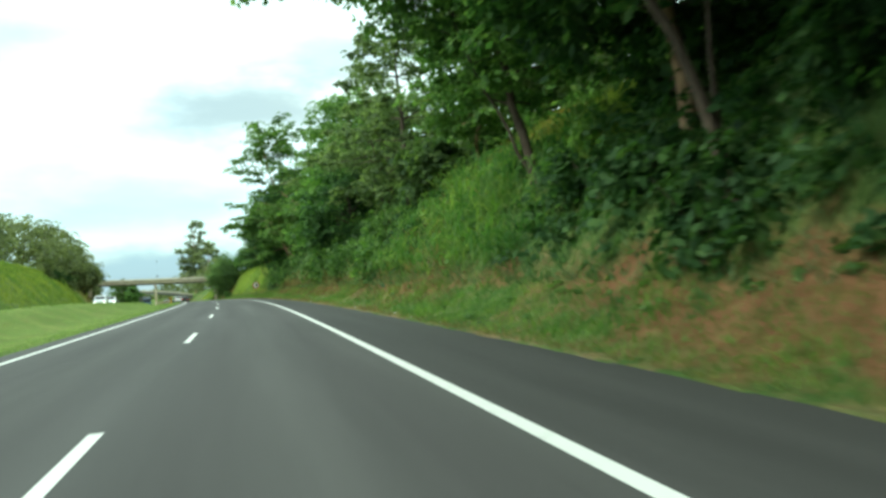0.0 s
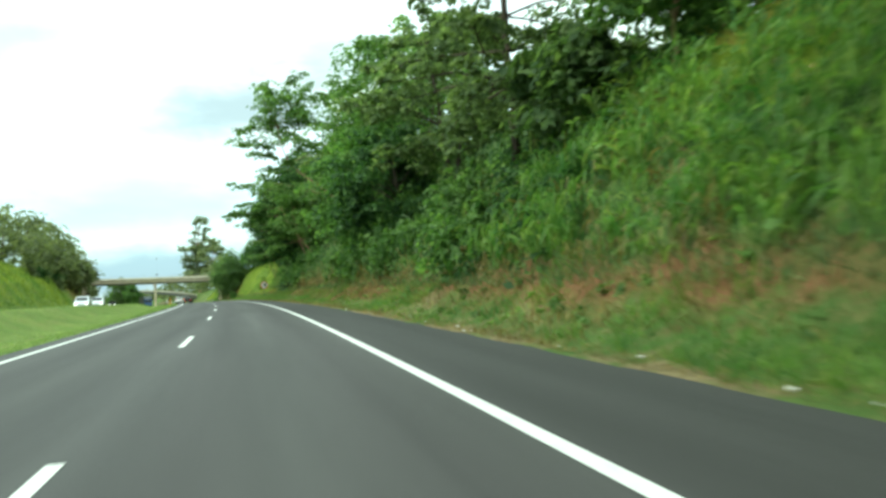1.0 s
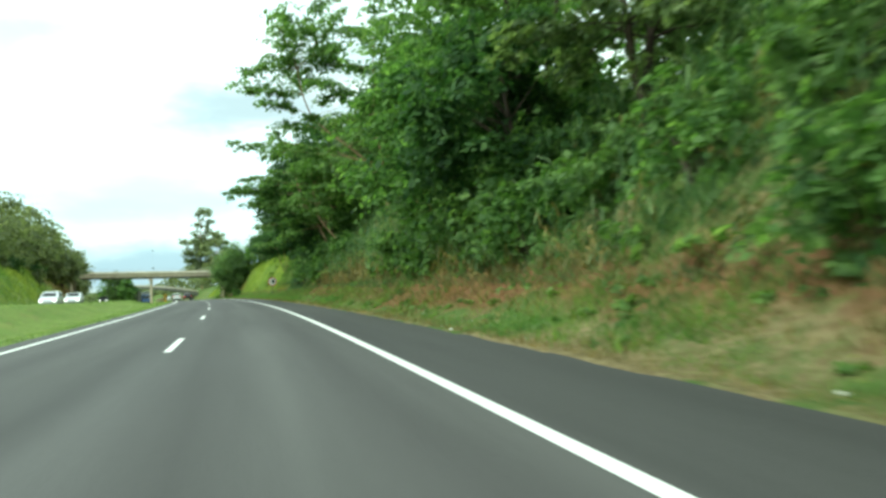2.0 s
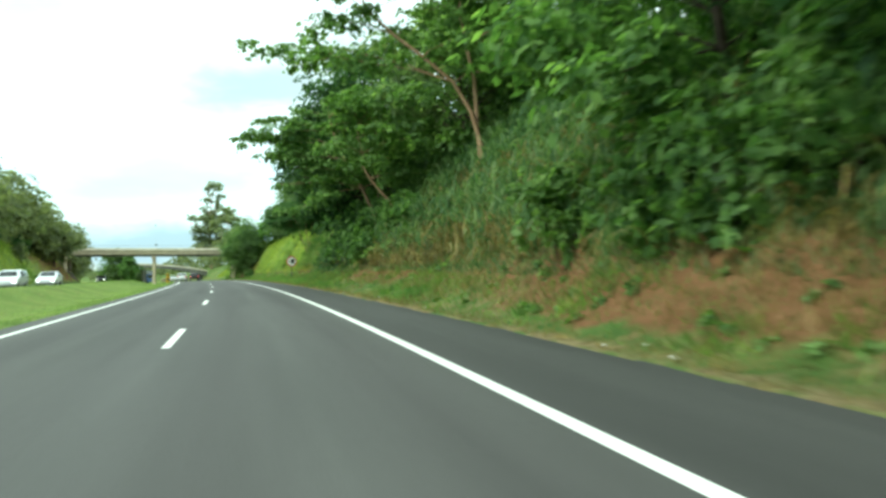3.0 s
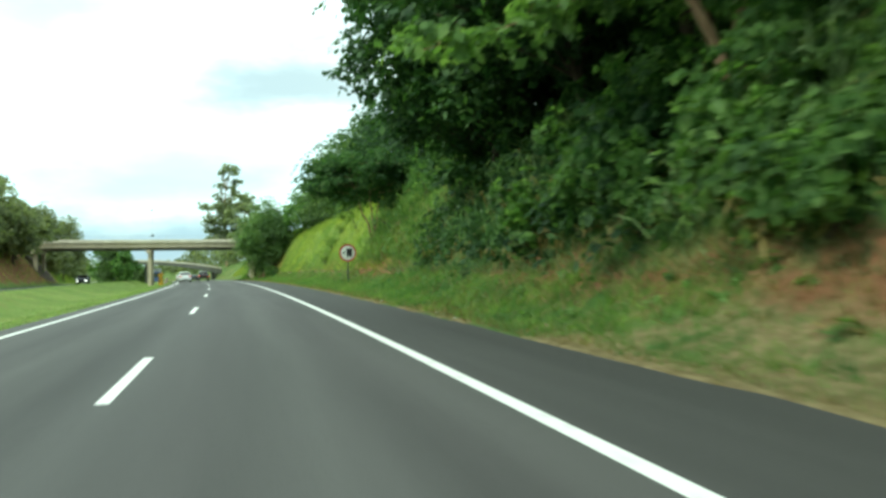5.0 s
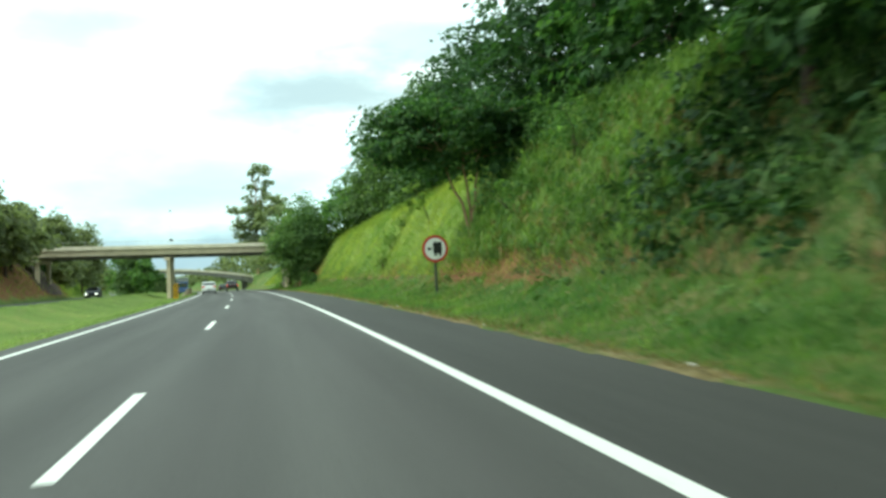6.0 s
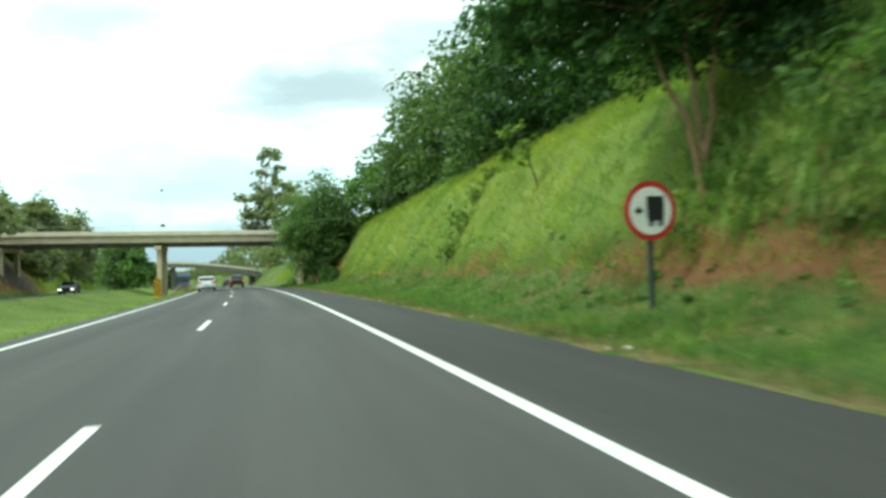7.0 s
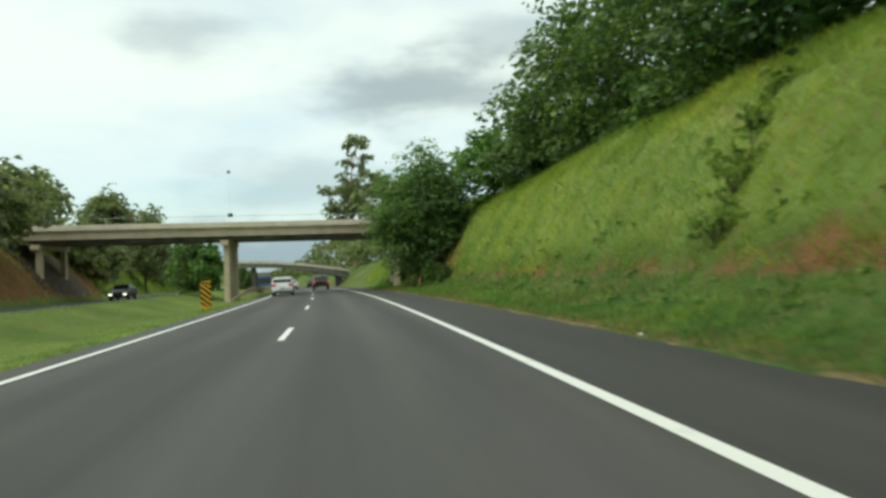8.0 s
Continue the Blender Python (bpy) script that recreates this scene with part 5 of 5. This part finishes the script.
# ---- overpass ----
def overpass():
    br = thing("overpass", at_road(212, 0, 0, -1.5) @ pose(0, 0, 0, 0, 1.0), "weathered beige concrete road overpass on slender piers", "bridge")
    z_soffit, z_deck = 4.95, 6.12
    bm = bmesh.new()
    box(bm, -30, 20, -0.2, 8.6, z_deck - 0.28, z_deck, 0.03)
    part("deck", bm, CONCRETE, br)
    part("edge_beam", boxed(-29.8, 19.8, -0.13, 0.22, z_soffit + 0.36, z_deck - 0.28, bevel=0.03), CONCRETE, br)
    # inner girders coloured dark for the shade under the deck
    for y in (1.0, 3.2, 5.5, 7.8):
        part("girder", boxed(-29.8, 19.8, y - 0.25, y + 0.25, z_soffit, z_deck - 0.28, bevel=0.03), CONCRETE_SHADED, br, "concrete girder, its shade put into the colour")
    for y0, y1 in ((-0.42, -0.12), (8.5, 8.8)):
        part("parapet", boxed(-30, 20, y0, y1, z_deck - 0.06, z_deck + 0.42, bevel=0.04), CONCRETE_PALE, br, "pale concrete parapet")
    for x in np.arange(-30, 20.1, 2.5):
        bm = bmesh.new()
        rod(bm, (x, -0.27, z_deck + 0.42), (x, -0.27, z_deck + 0.95), 0.014, 0.014, 6)
        part("rail_post", bm, STEEL, br)
    bm = bmesh.new()
    rod(bm, (-30, -0.27, z_deck + 0.95), (20, -0.27, z_deck + 0.95), 0.016, 0.016, 6)
    part("handrail", bm, STEEL, br)
    for x, zb in ((-7.5, -1.0), (-23.3, 0.6), (7.8, 0.0)):
        for y0, y1 in (((0.55, 1.15), (6.9, 7.5)) if x < -20 else ((0.55, 7.6),)):
            part("pier", boxed(x - 0.25, x + 0.25, y0, y1, zb, z_soffit - 0.42, bevel=0.06), CONCRETE, br)
        part("pier_cap", boxed(x - 0.46, x + 0.28, -0.05, 8.2, z_soffit - 0.45, z_soffit, bevel=0.05), CONCRETE, br)
    # dark sheet laid on the far bank for the shade under the deck
    inv = br.matrix_basis.inverted()
    lat_, s_ = np.linspace(-21.6, -27.0, 12), np.linspace(211.4, 225.0, 10)
    bm = bmesh.new()
    grid = [[[bm.verts.new(inv @ Vector(on_road(q, w, float(ground_z(q, w)) + dz))) for w in lat_] for q in s_] for dz in (0.10, -0.25)]
    for g, flip in ((grid[0], 1), (grid[1], -1)):
        for i in range(9):
            for j in range(11):
                bm.faces.new((g[i][j], g[i + 1][j], g[i + 1][j + 1], g[i][j + 1])[::flip])
    rim = lambda g: [g[0][j] for j in range(12)] + [g[i][11] for i in range(1, 10)] + [g[9][j] for j in range(10, -1, -1)] + [g[i][0] for i in range(8, 0, -1)]
    up, low = rim(grid[0]), rim(grid[1])
    for i in range(len(up)):
        k = (i + 1) % len(up)
        bm.faces.new((up[i], up[k], low[k], low[i]))
    part("bank_shade", bm, BANK_SHADE, br, "dark sheet for the shade on the bank under the deck")
    for x in (-29.5, 19.5):
        part("abutment", boxed(x - 0.8, x + 0.8, -0.3, 8.7, 0.5, z_deck - 0.3, bevel=0.05), CONCRETE_SHADED, br)
    return br


overpass()


def far_overpass():
    br = thing("far_overpass", at_road(288, 0, 0, 4), "second concrete overpass with a shallow arched soffit", "bridge")
    n = 24
    xs = np.linspace(-17, 9, n + 1)
    top = lambda x: 5.15 - 0.0046 * (x + 12) ** 2 - 0.02 * (x + 12) * (x > -12)
    bot = lambda x: top(x) - 0.75 - 0.0035 * (x + 4) ** 2
    bm = bmesh.new()
    rows = [[bm.verts.new((x, y, zf(x))) for y, zf in ((0, bot), (8, bot), (8, top), (0, top))] for x in xs]
    for a, b in zip(rows, rows[1:]):
        for j in range(4):
            bm.faces.new((a[j], a[(j + 1) % 4], b[(j + 1) % 4], b[j]))
    bm.faces.new(rows[0][::-1])
    bm.faces.new(rows[-1])
    # far deck and piers also take the concrete darkened for shade
    part("deck", bm, CONCRETE_SHADED, br)
    for y in (-0.2, 8.0):
        bm = bmesh.new()
        rows = [[bm.verts.new((x, yy, top(x) + dz)) for yy, dz in ((y, -0.05), (y + 0.2, -0.05), (y + 0.2, 0.40), (y, 0.40))] for x in xs]
        for a, b in zip(rows, rows[1:]):
            for j in range(4):
                bm.faces.new((a[j], a[(j + 1) % 4], b[(j + 1) % 4], b[j]))
        bm.faces.new(rows[0][::-1])
        bm.faces.new(rows[-1])
        part("parapet", bm, CONCRETE_PALE, br)
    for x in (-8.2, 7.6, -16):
        part("pier", boxed(x - 0.4, x + 0.4, 2, 6, -1.0, float(bot(x)) + 0.05, bevel=0.05), CONCRETE_SHADED, br)
    return br


far_overpass()


def bridge_mast():
    m = thing("lamp_mast", at_road(212.4, -6.9, 6.2), "thin steel mast with a small box on the overpass", "mast")
    bm = bmesh.new()
    rod(bm, (0, 0, -0.1), (0, 0, 5.0), 0.009, 0.005, 8)
    part("pole", bm, STEEL, m)
    part("box", boxed(-0.22, 0.22, -0.15, 0.15, 0.95, 1.25, bevel=0.03), DARK_STEEL, m)
    part("head", boxed(-0.12, 0.12, -0.2, 0.2, 4.85, 5.05, bevel=0.03), DARK_STEEL, m)


bridge_mast()


# ---- signs and rails ----
def disc(bm, r, y0, y1, n=48):
    bmesh.ops.create_cone(bm, cap_ends=True, segments=n, radius1=r, radius2=r, depth=abs(y1 - y0), matrix=Matrix.Translation((0, (y0 + y1) / 2, 0)) @ pose(0, 0, 0, 90))


def road_sign():
    s, lat, r = 134.95, 8.74, 0.575
    zb = float(ground_z(s, lat))
    cz = 2.16 - zb
    m = thing("road_sign", at_road(s, lat, zb, 5), "round red-rimmed white sign, black lorry symbol, on dark post", "road sign")
    part("post", boxed(-0.045, 0.045, 0.02, 0.11, -0.3, cz + 0.4, bevel=0.008), DARK_STEEL, m)
    bm = bmesh.new()
    disc(bm, r, 0.0, 0.02)
    part("plate", bm, SIGN_RED, m, "red sign rim", pose(0, 0, cz))
    bm = bmesh.new()
    disc(bm, r * 0.80, -0.004, 0.004)
    part("face", bm, SIGN_WHITE, m, "white sign face", pose(0, 0, cz))
    bm = bmesh.new()
    box(bm, -0.09, 0.29, -0.010, -0.005, -0.12, 0.28)
    box(bm, -0.075, 0.275, -0.010, -0.005, -0.20, -0.12)
    box(bm, -0.05, 0.05, -0.010, -0.005, -0.30, -0.20)
    box(bm, 0.16, 0.26, -0.010, -0.005, -0.30, -0.20)
    part("lorry_symbol", bm, SIGN_BLACK, m, "", pose(0, 0, cz))
    bm = bmesh.new()
    vs = [bm.verts.new((x, -0.008, z)) for x, z in ((-0.36, 0.0), (-0.25, -0.10), (-0.25, -0.035), (-0.17, -0.035), (-0.17, 0.035), (-0.25, 0.035), (-0.25, 0.10))]
    bm.faces.new(vs)
    bmesh.ops.solidify(bm, geom=bm.faces[:], thickness=0.003)
    part("arrow_symbol", bm, SIGN_BLACK, m, "", pose(0, 0, cz))
    for dz in (-0.25, 0.25):
        part("bracket", boxed(-0.2, 0.2, 0.018, 0.03, cz + dz - 0.02, cz + dz + 0.02), DARK_STEEL, m)


road_sign()


def chevron_board():
    s, lat = 180.3, -5.05
    zb = float(ground_z(s, lat))
    m = thing("hazard_marker", at_road(s, lat, zb, 4), "yellow hazard board with black diagonal stripes before the rail's end", "marker")
    w, h, z0 = 0.25, 1.38, 0.10
    part("board", boxed(-w, w, 0, 0.03, z0, z0 + h, bevel=0.005), SIGN_YELLOW, m)
    for k in range(-2, 8):
        bm = bmesh.new()
        a = z0 + k * 0.26
        pts = [(-w, a), (w, a - 0.42), (w, a - 0.29), (-w, a + 0.13)]
        pts = [(x, min(max(z, z0), z0 + h)) for x, z in pts]
        if len({round(z, 3) for _, z in pts}) < 3:
            bm.free()
            continue
        bm.faces.new([bm.verts.new((x, -0.006, z)) for x, z in pts])
        bmesh.ops.solidify(bm, geom=bm.faces[:], thickness=0.003)
        part("stripe", bm, SIGN_BLACK, m)
    for x in (-0.18, 0.18):
        part("post", boxed(x - 0.04, x + 0.04, 0.03, 0.1, -0.3, z0 + h - 0.1), DARK_STEEL, m)


chevron_board()


def guard_rail():
    m = thing("guard_rail", at_road(187, -4.9, 0), "weathered steel guard rail rising from a buried end", "guard rail")
    inv = m.matrix_basis.inverted()
    ss = np.arange(187, 263, 2.0)
    off = -4.9 + 0 * ss
    rise = np.clip((ss - 186.5) / 17, 0.03, 1)
    prof = [(0, 0.42), (0.05, 0.49), (0.0, 0.58), (0.0, 0.63), (0.05, 0.72), (0, 0.80), (-0.012, 0.80), (0.035, 0.72), (-0.012, 0.63), (-0.012, 0.58), (0.035, 0.49), (-0.012, 0.42)]
    bm = bmesh.new()
    prev = None
    for s, o, r in zip(ss, off, rise):
        ring = [bm.verts.new(inv @ Vector(on_road(s, o + dx, z * r + 0.02))) for dx, z in prof]
        if prev:
            for j in range(len(prof)):
                bm.faces.new((prev[j], prev[(j + 1) % len(prof)], ring[(j + 1) % len(prof)], ring[j]))
        prev = ring
    part("rail", bm, RUSTY, m)
    for s, o, r in list(zip(ss, off, rise))[1::2]:
        p = inv @ Vector(on_road(s, o - 0.09, 0))
        part("post", boxed(p.x - 0.05, p.x + 0.05, p.y - 0.06, p.y + 0.06, p.z - 0.4, p.z + 0.78 * r), RUSTY, m)


guard_rail()


# ---- vehicles ----
def loft(rows):
    bm = bmesh.new()
    rings = [[bm.verts.new(p) for p in r] for r in rows]
    k = len(rings[0])
    for a, b in zip(rings, rings[1:]):
        for j in range(k):
            bm.faces.new((a[j], a[(j + 1) % k], b[(j + 1) % k], b[j]))
    bm.faces.new(rings[0][::-1])
    bm.faces.new(rings[-1])
    bmesh.ops.recalc_face_normals(bm, faces=bm.faces)
    return bm


def pane(pts, t=0.012):
    bm = bmesh.new()
    bm.faces.new([bm.verts.new(p) for p in pts])
    bmesh.ops.solidify(bm, geom=bm.faces[:], thickness=t)
    return bm


HATCH = dict(w=0.86, L=3.95, lamp=(0.34, 0.2, 1.02), st=[(-1.97, 0.34, 0.62, 0.92, 0.96, 0.90), (-1.92, 0.28, 0.62, 1.00, 1.05, 0.84), (-1.62, 0.26, 0.60, 1.02, 1.45, 0.74), (-0.3, 0.24, 0.60, 1.00, 1.52, 0.74),
                                  (0.45, 0.24, 0.60, 0.95, 1.43, 0.67), (1.05, 0.24, 0.60, 0.92, 0.99, 0.84), (1.75, 0.26, 0.55, 0.78, 0.84, 0.82), (1.97, 0.36, 0.52, 0.64, 0.68, 0.72)], wb=(-1.25, 1.25))
SEDAN = dict(w=0.87, L=4.4, st=[(-2.2, 0.42, 0.62, 0.88, 0.92, 0.84), (-2.1, 0.30, 0.62, 0.98, 1.03, 0.84), (-1.55, 0.26, 0.60, 1.0, 1.06, 0.82), (-0.85, 0.26, 0.60, 0.98, 1.42, 0.66), (0.3, 0.24, 0.60, 0.95, 1.44, 0.66),
                                 (1.1, 0.24, 0.60, 0.92, 0.98, 0.84), (2.0, 0.28, 0.55, 0.76, 0.80, 0.80), (2.2, 0.38, 0.52, 0.62, 0.66, 0.70)], wb=(-1.32, 1.32))
PICKUP = dict(w=0.93, L=5.2, st=[(-2.6, 0.62, 0.80, 1.08, 1.12, 0.90), (-2.55, 0.55, 0.80, 1.10, 1.14, 0.90), (-1.0, 0.45, 0.80, 1.10, 1.14, 0.90), (-0.85, 0.42, 0.80, 1.12, 1.74, 0.70), (0.5, 0.42, 0.80, 1.10, 1.78, 0.72),
                                  (1.25, 0.42, 0.80, 1.08, 1.14, 0.88), (2.4, 0.45, 0.75, 0.98, 1.04, 0.86), (2.6, 0.55, 0.72, 0.85, 0.88, 0.80)], wb=(-1.55, 1.6))


def car(spec, paint, m, label, tail=TAIL_RED, head=None, group="cars on the road"):
    w, st = spec["w"], spec["st"]
    top = thing("car", m, label, "car", group)
    rows = []
    for y, z0, z1, z2, z3, rw in st:
        end = 0.93 if y in (st[0][0], st[-1][0]) else 1.0
        rw = min(rw, w * 0.97)
        rows.append([(x, y, z) for x, z in ((-w * 0.9 * end, z0), (-w * end, z1), (-w * 0.97 * end, z2), (-rw * end, z3 - 0.03), (-rw * 0.8 * end, z3), (rw * 0.8 * end, z3), (rw * end, z3 - 0.03), (w * 0.97 * end, z2), (w * end, z1), (w * 0.9 * end, z0))])
    bm = loft(rows)
    bmesh.ops.bevel(bm, geom=bm.edges[:], offset=0.02, segments=1, affect="EDGES")
    body = part("body", bm, paint, top)
    body.data.polygons.foreach_set("use_smooth", np.ones(len(body.data.polygons), bool))
    # roofed stations give the glass
    cab = [k for k in range(len(st)) if st[k][4] > 1.3]
    a, b = cab[0], cab[-1]

    def mixp(p, q, u):
        return tuple(p[i] + (q[i] - p[i]) * u for i in range(3))

    def up(p, dy, dz):
        return (p[0], p[1] + dy, p[2] + dz)
    wide = [tuple((x * 1.14, y, z) for x, y, z in rows[k]) for k in (a - 1, a)]
    lo, hi = wide
    part("rear_window", pane([up(mixp(lo[4], hi[4], 0.12), -0.02, 0.01), up(mixp(lo[5], hi[5], 0.12), -0.02, 0.01), up(mixp(lo[5], hi[5], 0.86), -0.02, 0.01), up(mixp(lo[4], hi[4], 0.86), -0.02, 0.01)]), GLASS_DARK, top, "dark tinted rear window")
    lo, hi = rows[b + 1], rows[b]
    part("windscreen", pane([up(mixp(lo[5], hi[5], 0.08), 0.02, 0.01), up(mixp(lo[4], hi[4], 0.08), 0.02, 0.01), up(mixp(lo[4], hi[4], 0.9), 0.02, 0.01), up(mixp(lo[5], hi[5], 0.9), 0.02, 0.01)]), GLASS_DARK, top, "dark windscreen")
    for sgn, i2, i3 in ((-1, 2, 3), (1, 7, 6)):
        for k in range(a, b):
            p, q = rows[k], rows[k + 1]
            c = [mixp(p[i2], p[i3], 0.10), mixp(q[i2], q[i3], 0.10), mixp(q[i2], q[i3], 0.86), mixp(p[i2], p[i3], 0.86)]
            c = [(x + sgn * 0.012, y + (0.05 if j in (0, 3) else -0.05), z) for j, (x, y, z) in enumerate(c)]
            part("side_window", pane(c), GLASS_DARK, top, "dark side window")
        y0, (lw, lh, zt) = st[0][0], spec.get("lamp", (0.16, 0.17, st[1][3] - 0.02))
        x0, x1 = sorted((sgn * (w * 0.97 - lw), sgn * w * 0.97))
        part("tail_light", boxed(x0, x1, y0 - 0.015, y0 + 0.3, zt - lh, zt, bevel=0.03), tail, top, "red tail light")
        yf, zf = st[-1][0], st[-1][3]
        part("headlight", boxed(min(sgn * w * 0.55, sgn * w * 0.88), max(sgn * w * 0.55, sgn * w * 0.88), yf - 0.2, yf + 0.012, zf - 0.10, zf + 0.03, bevel=0.02), head or ALLOY, top, "clear headlight")
        part("mirror", boxed(min(sgn * w, sgn * (w + 0.16)), max(sgn * w, sgn * (w + 0.16)), st[b + 1][0] - 0.35, st[b + 1][0] - 0.2, 0.98, 1.11, bevel=0.02), PLASTIC, top, "door mirror")
        for y in spec["wb"]:
            wh = part("wheel", boxed(sgn * w - sgn * 0.14 - 0.02, sgn * w - sgn * 0.14 + 0.02, y - 0.05, y + 0.05, 0.27, 0.37), PLASTIC, top)
            bm = bmesh.new()
            bmesh.ops.create_cone(bm, cap_ends=True, segments=22, radius1=0.315, radius2=0.315, depth=0.2, matrix=Matrix.Translation((sgn * (w - 0.10), y, 0.315)) @ pose(0, 0, 0, 0, 90))
            bmesh.ops.bevel(bm, geom=bm.edges[:], offset=0.02, segments=1, affect="EDGES")
            part("tyre", bm, RUBBER, wh, "black tyre")
            bm = bmesh.new()
            bmesh.ops.create_cone(bm, cap_ends=True, segments=16, radius1=0.20, radius2=0.19, depth=0.02, matrix=Matrix.Translation((sgn * (w + 0.003), y, 0.315)) @ pose(0, 0, 0, 0, 90))
            part("rim", bm, ALLOY, wh, "alloy rim")
    y0 = st[0][0]
    part("rear_bumper", boxed(-w * 0.84, w * 0.84, y0 - 0.05, y0 + 0.2, st[0][1] - 0.06, st[0][1] + 0.1, bevel=0.03), PLASTIC, top, "dark lower bumper")
    part("number_plate", boxed(-0.2, 0.2, y0 - 0.03, y0, 0.56, 0.69), STEEL, top, "blank grey number plate")
    return top


car(HATCH, CAR_WHITE, at_road(207, -2.4, 0.01), "white five-door hatchback driving in the outer lane")
car(PICKUP, CAR_RED, at_road(236, 1.3, 0.01), "dark red pickup with its brake lights on", BRAKE_RED)
car(SEDAN, CAR_WHITE, at_road(262, -2.0, 0.01), "white saloon car far ahead near the overpass")
car(SEDAN, CAR_DARK, at_road(278, 1.6, 0.01), "dark saloon car far ahead under the overpass")
ONC = "cars on the far carriageway"
car(SEDAN, CAR_DARK, at_road(217, -17.2, float(opp_z(217)) + 0.03, 180), "dark oncoming car with its headlights on", head=HEAD_WHITE, group=ONC)
car(HATCH, CAR_WHITE, at_road(115, -14.9, float(opp_z(115)) + 0.03, 180), "white oncoming hatchback with its headlights on", head=HEAD_WHITE, group=ONC)
car(SEDAN, CAR_WHITE, at_road(130, -14.7, float(opp_z(130)) + 0.03, 180), "white oncoming saloon with its headlights on", head=HEAD_WHITE, group=ONC)


def lorry():
    m = thing("lorry", at_road(292, -6.5, float(ground_z(292, -6.5)) + 0.02, 180), "blue and white lorry standing beyond the guard rail", "lorry")
    part("cargo_box", boxed(-1.25, 1.25, -4.2, 1.6, 1.0, 3.7, bevel=0.05), CAR_WHITE, m, "white cargo box")
    part("cab", boxed(-1.2, 1.2, 1.8, 3.6, 0.6, 2.9, bevel=0.12), CAR_BLUE, m, "blue cab")
    part("windscreen", boxed(-1.0, 1.0, 3.58, 3.62, 1.7, 2.6, bevel=0.01), GLASS_DARK, m)
    part("chassis", boxed(-0.9, 0.9, -4.1, 3.4, 0.55, 1.0), PLASTIC, m)
    for x in (-1.0, 1.0):
        for y in (-3.0, -1.9, 2.6):
            bm = bmesh.new()
            bmesh.ops.create_cone(bm, cap_ends=True, segments=18, radius1=0.5, radius2=0.5, depth=0.3, matrix=Matrix.Translation((x, y, 0.5)) @ pose(0, 0, 0, 0, 90))
            part("wheel", bm, RUBBER, m, "black tyre")


lorry()

# pale litter and stones along the shoulder's edge
for i in range(34):
    s_ = float(rng.uniform(10, 165))
    l_ = float(road_edge(s_)) + 0.08 + abs(float(rng.normal())) * 0.3
    bm = bmesh.new()
    bmesh.ops.create_icosphere(bm, subdivisions=1, radius=0.025 + 0.03 * rng.uniform() ** 2)
    for v in bm.verts:
        v.co = Vector((v.co.x * rng.uniform(0.8, 1.6), v.co.y * rng.uniform(0.8, 1.6), v.co.z * rng.uniform(0.4, 0.7)))
    ob = part("stone", bm, LITTER, None, "pale stone at the edge of the shoulder", at_road(s_, l_, float(ground_z(s_, l_)) + 0.015))
    tagged(ob, "", "stone", "stones along the shoulder")
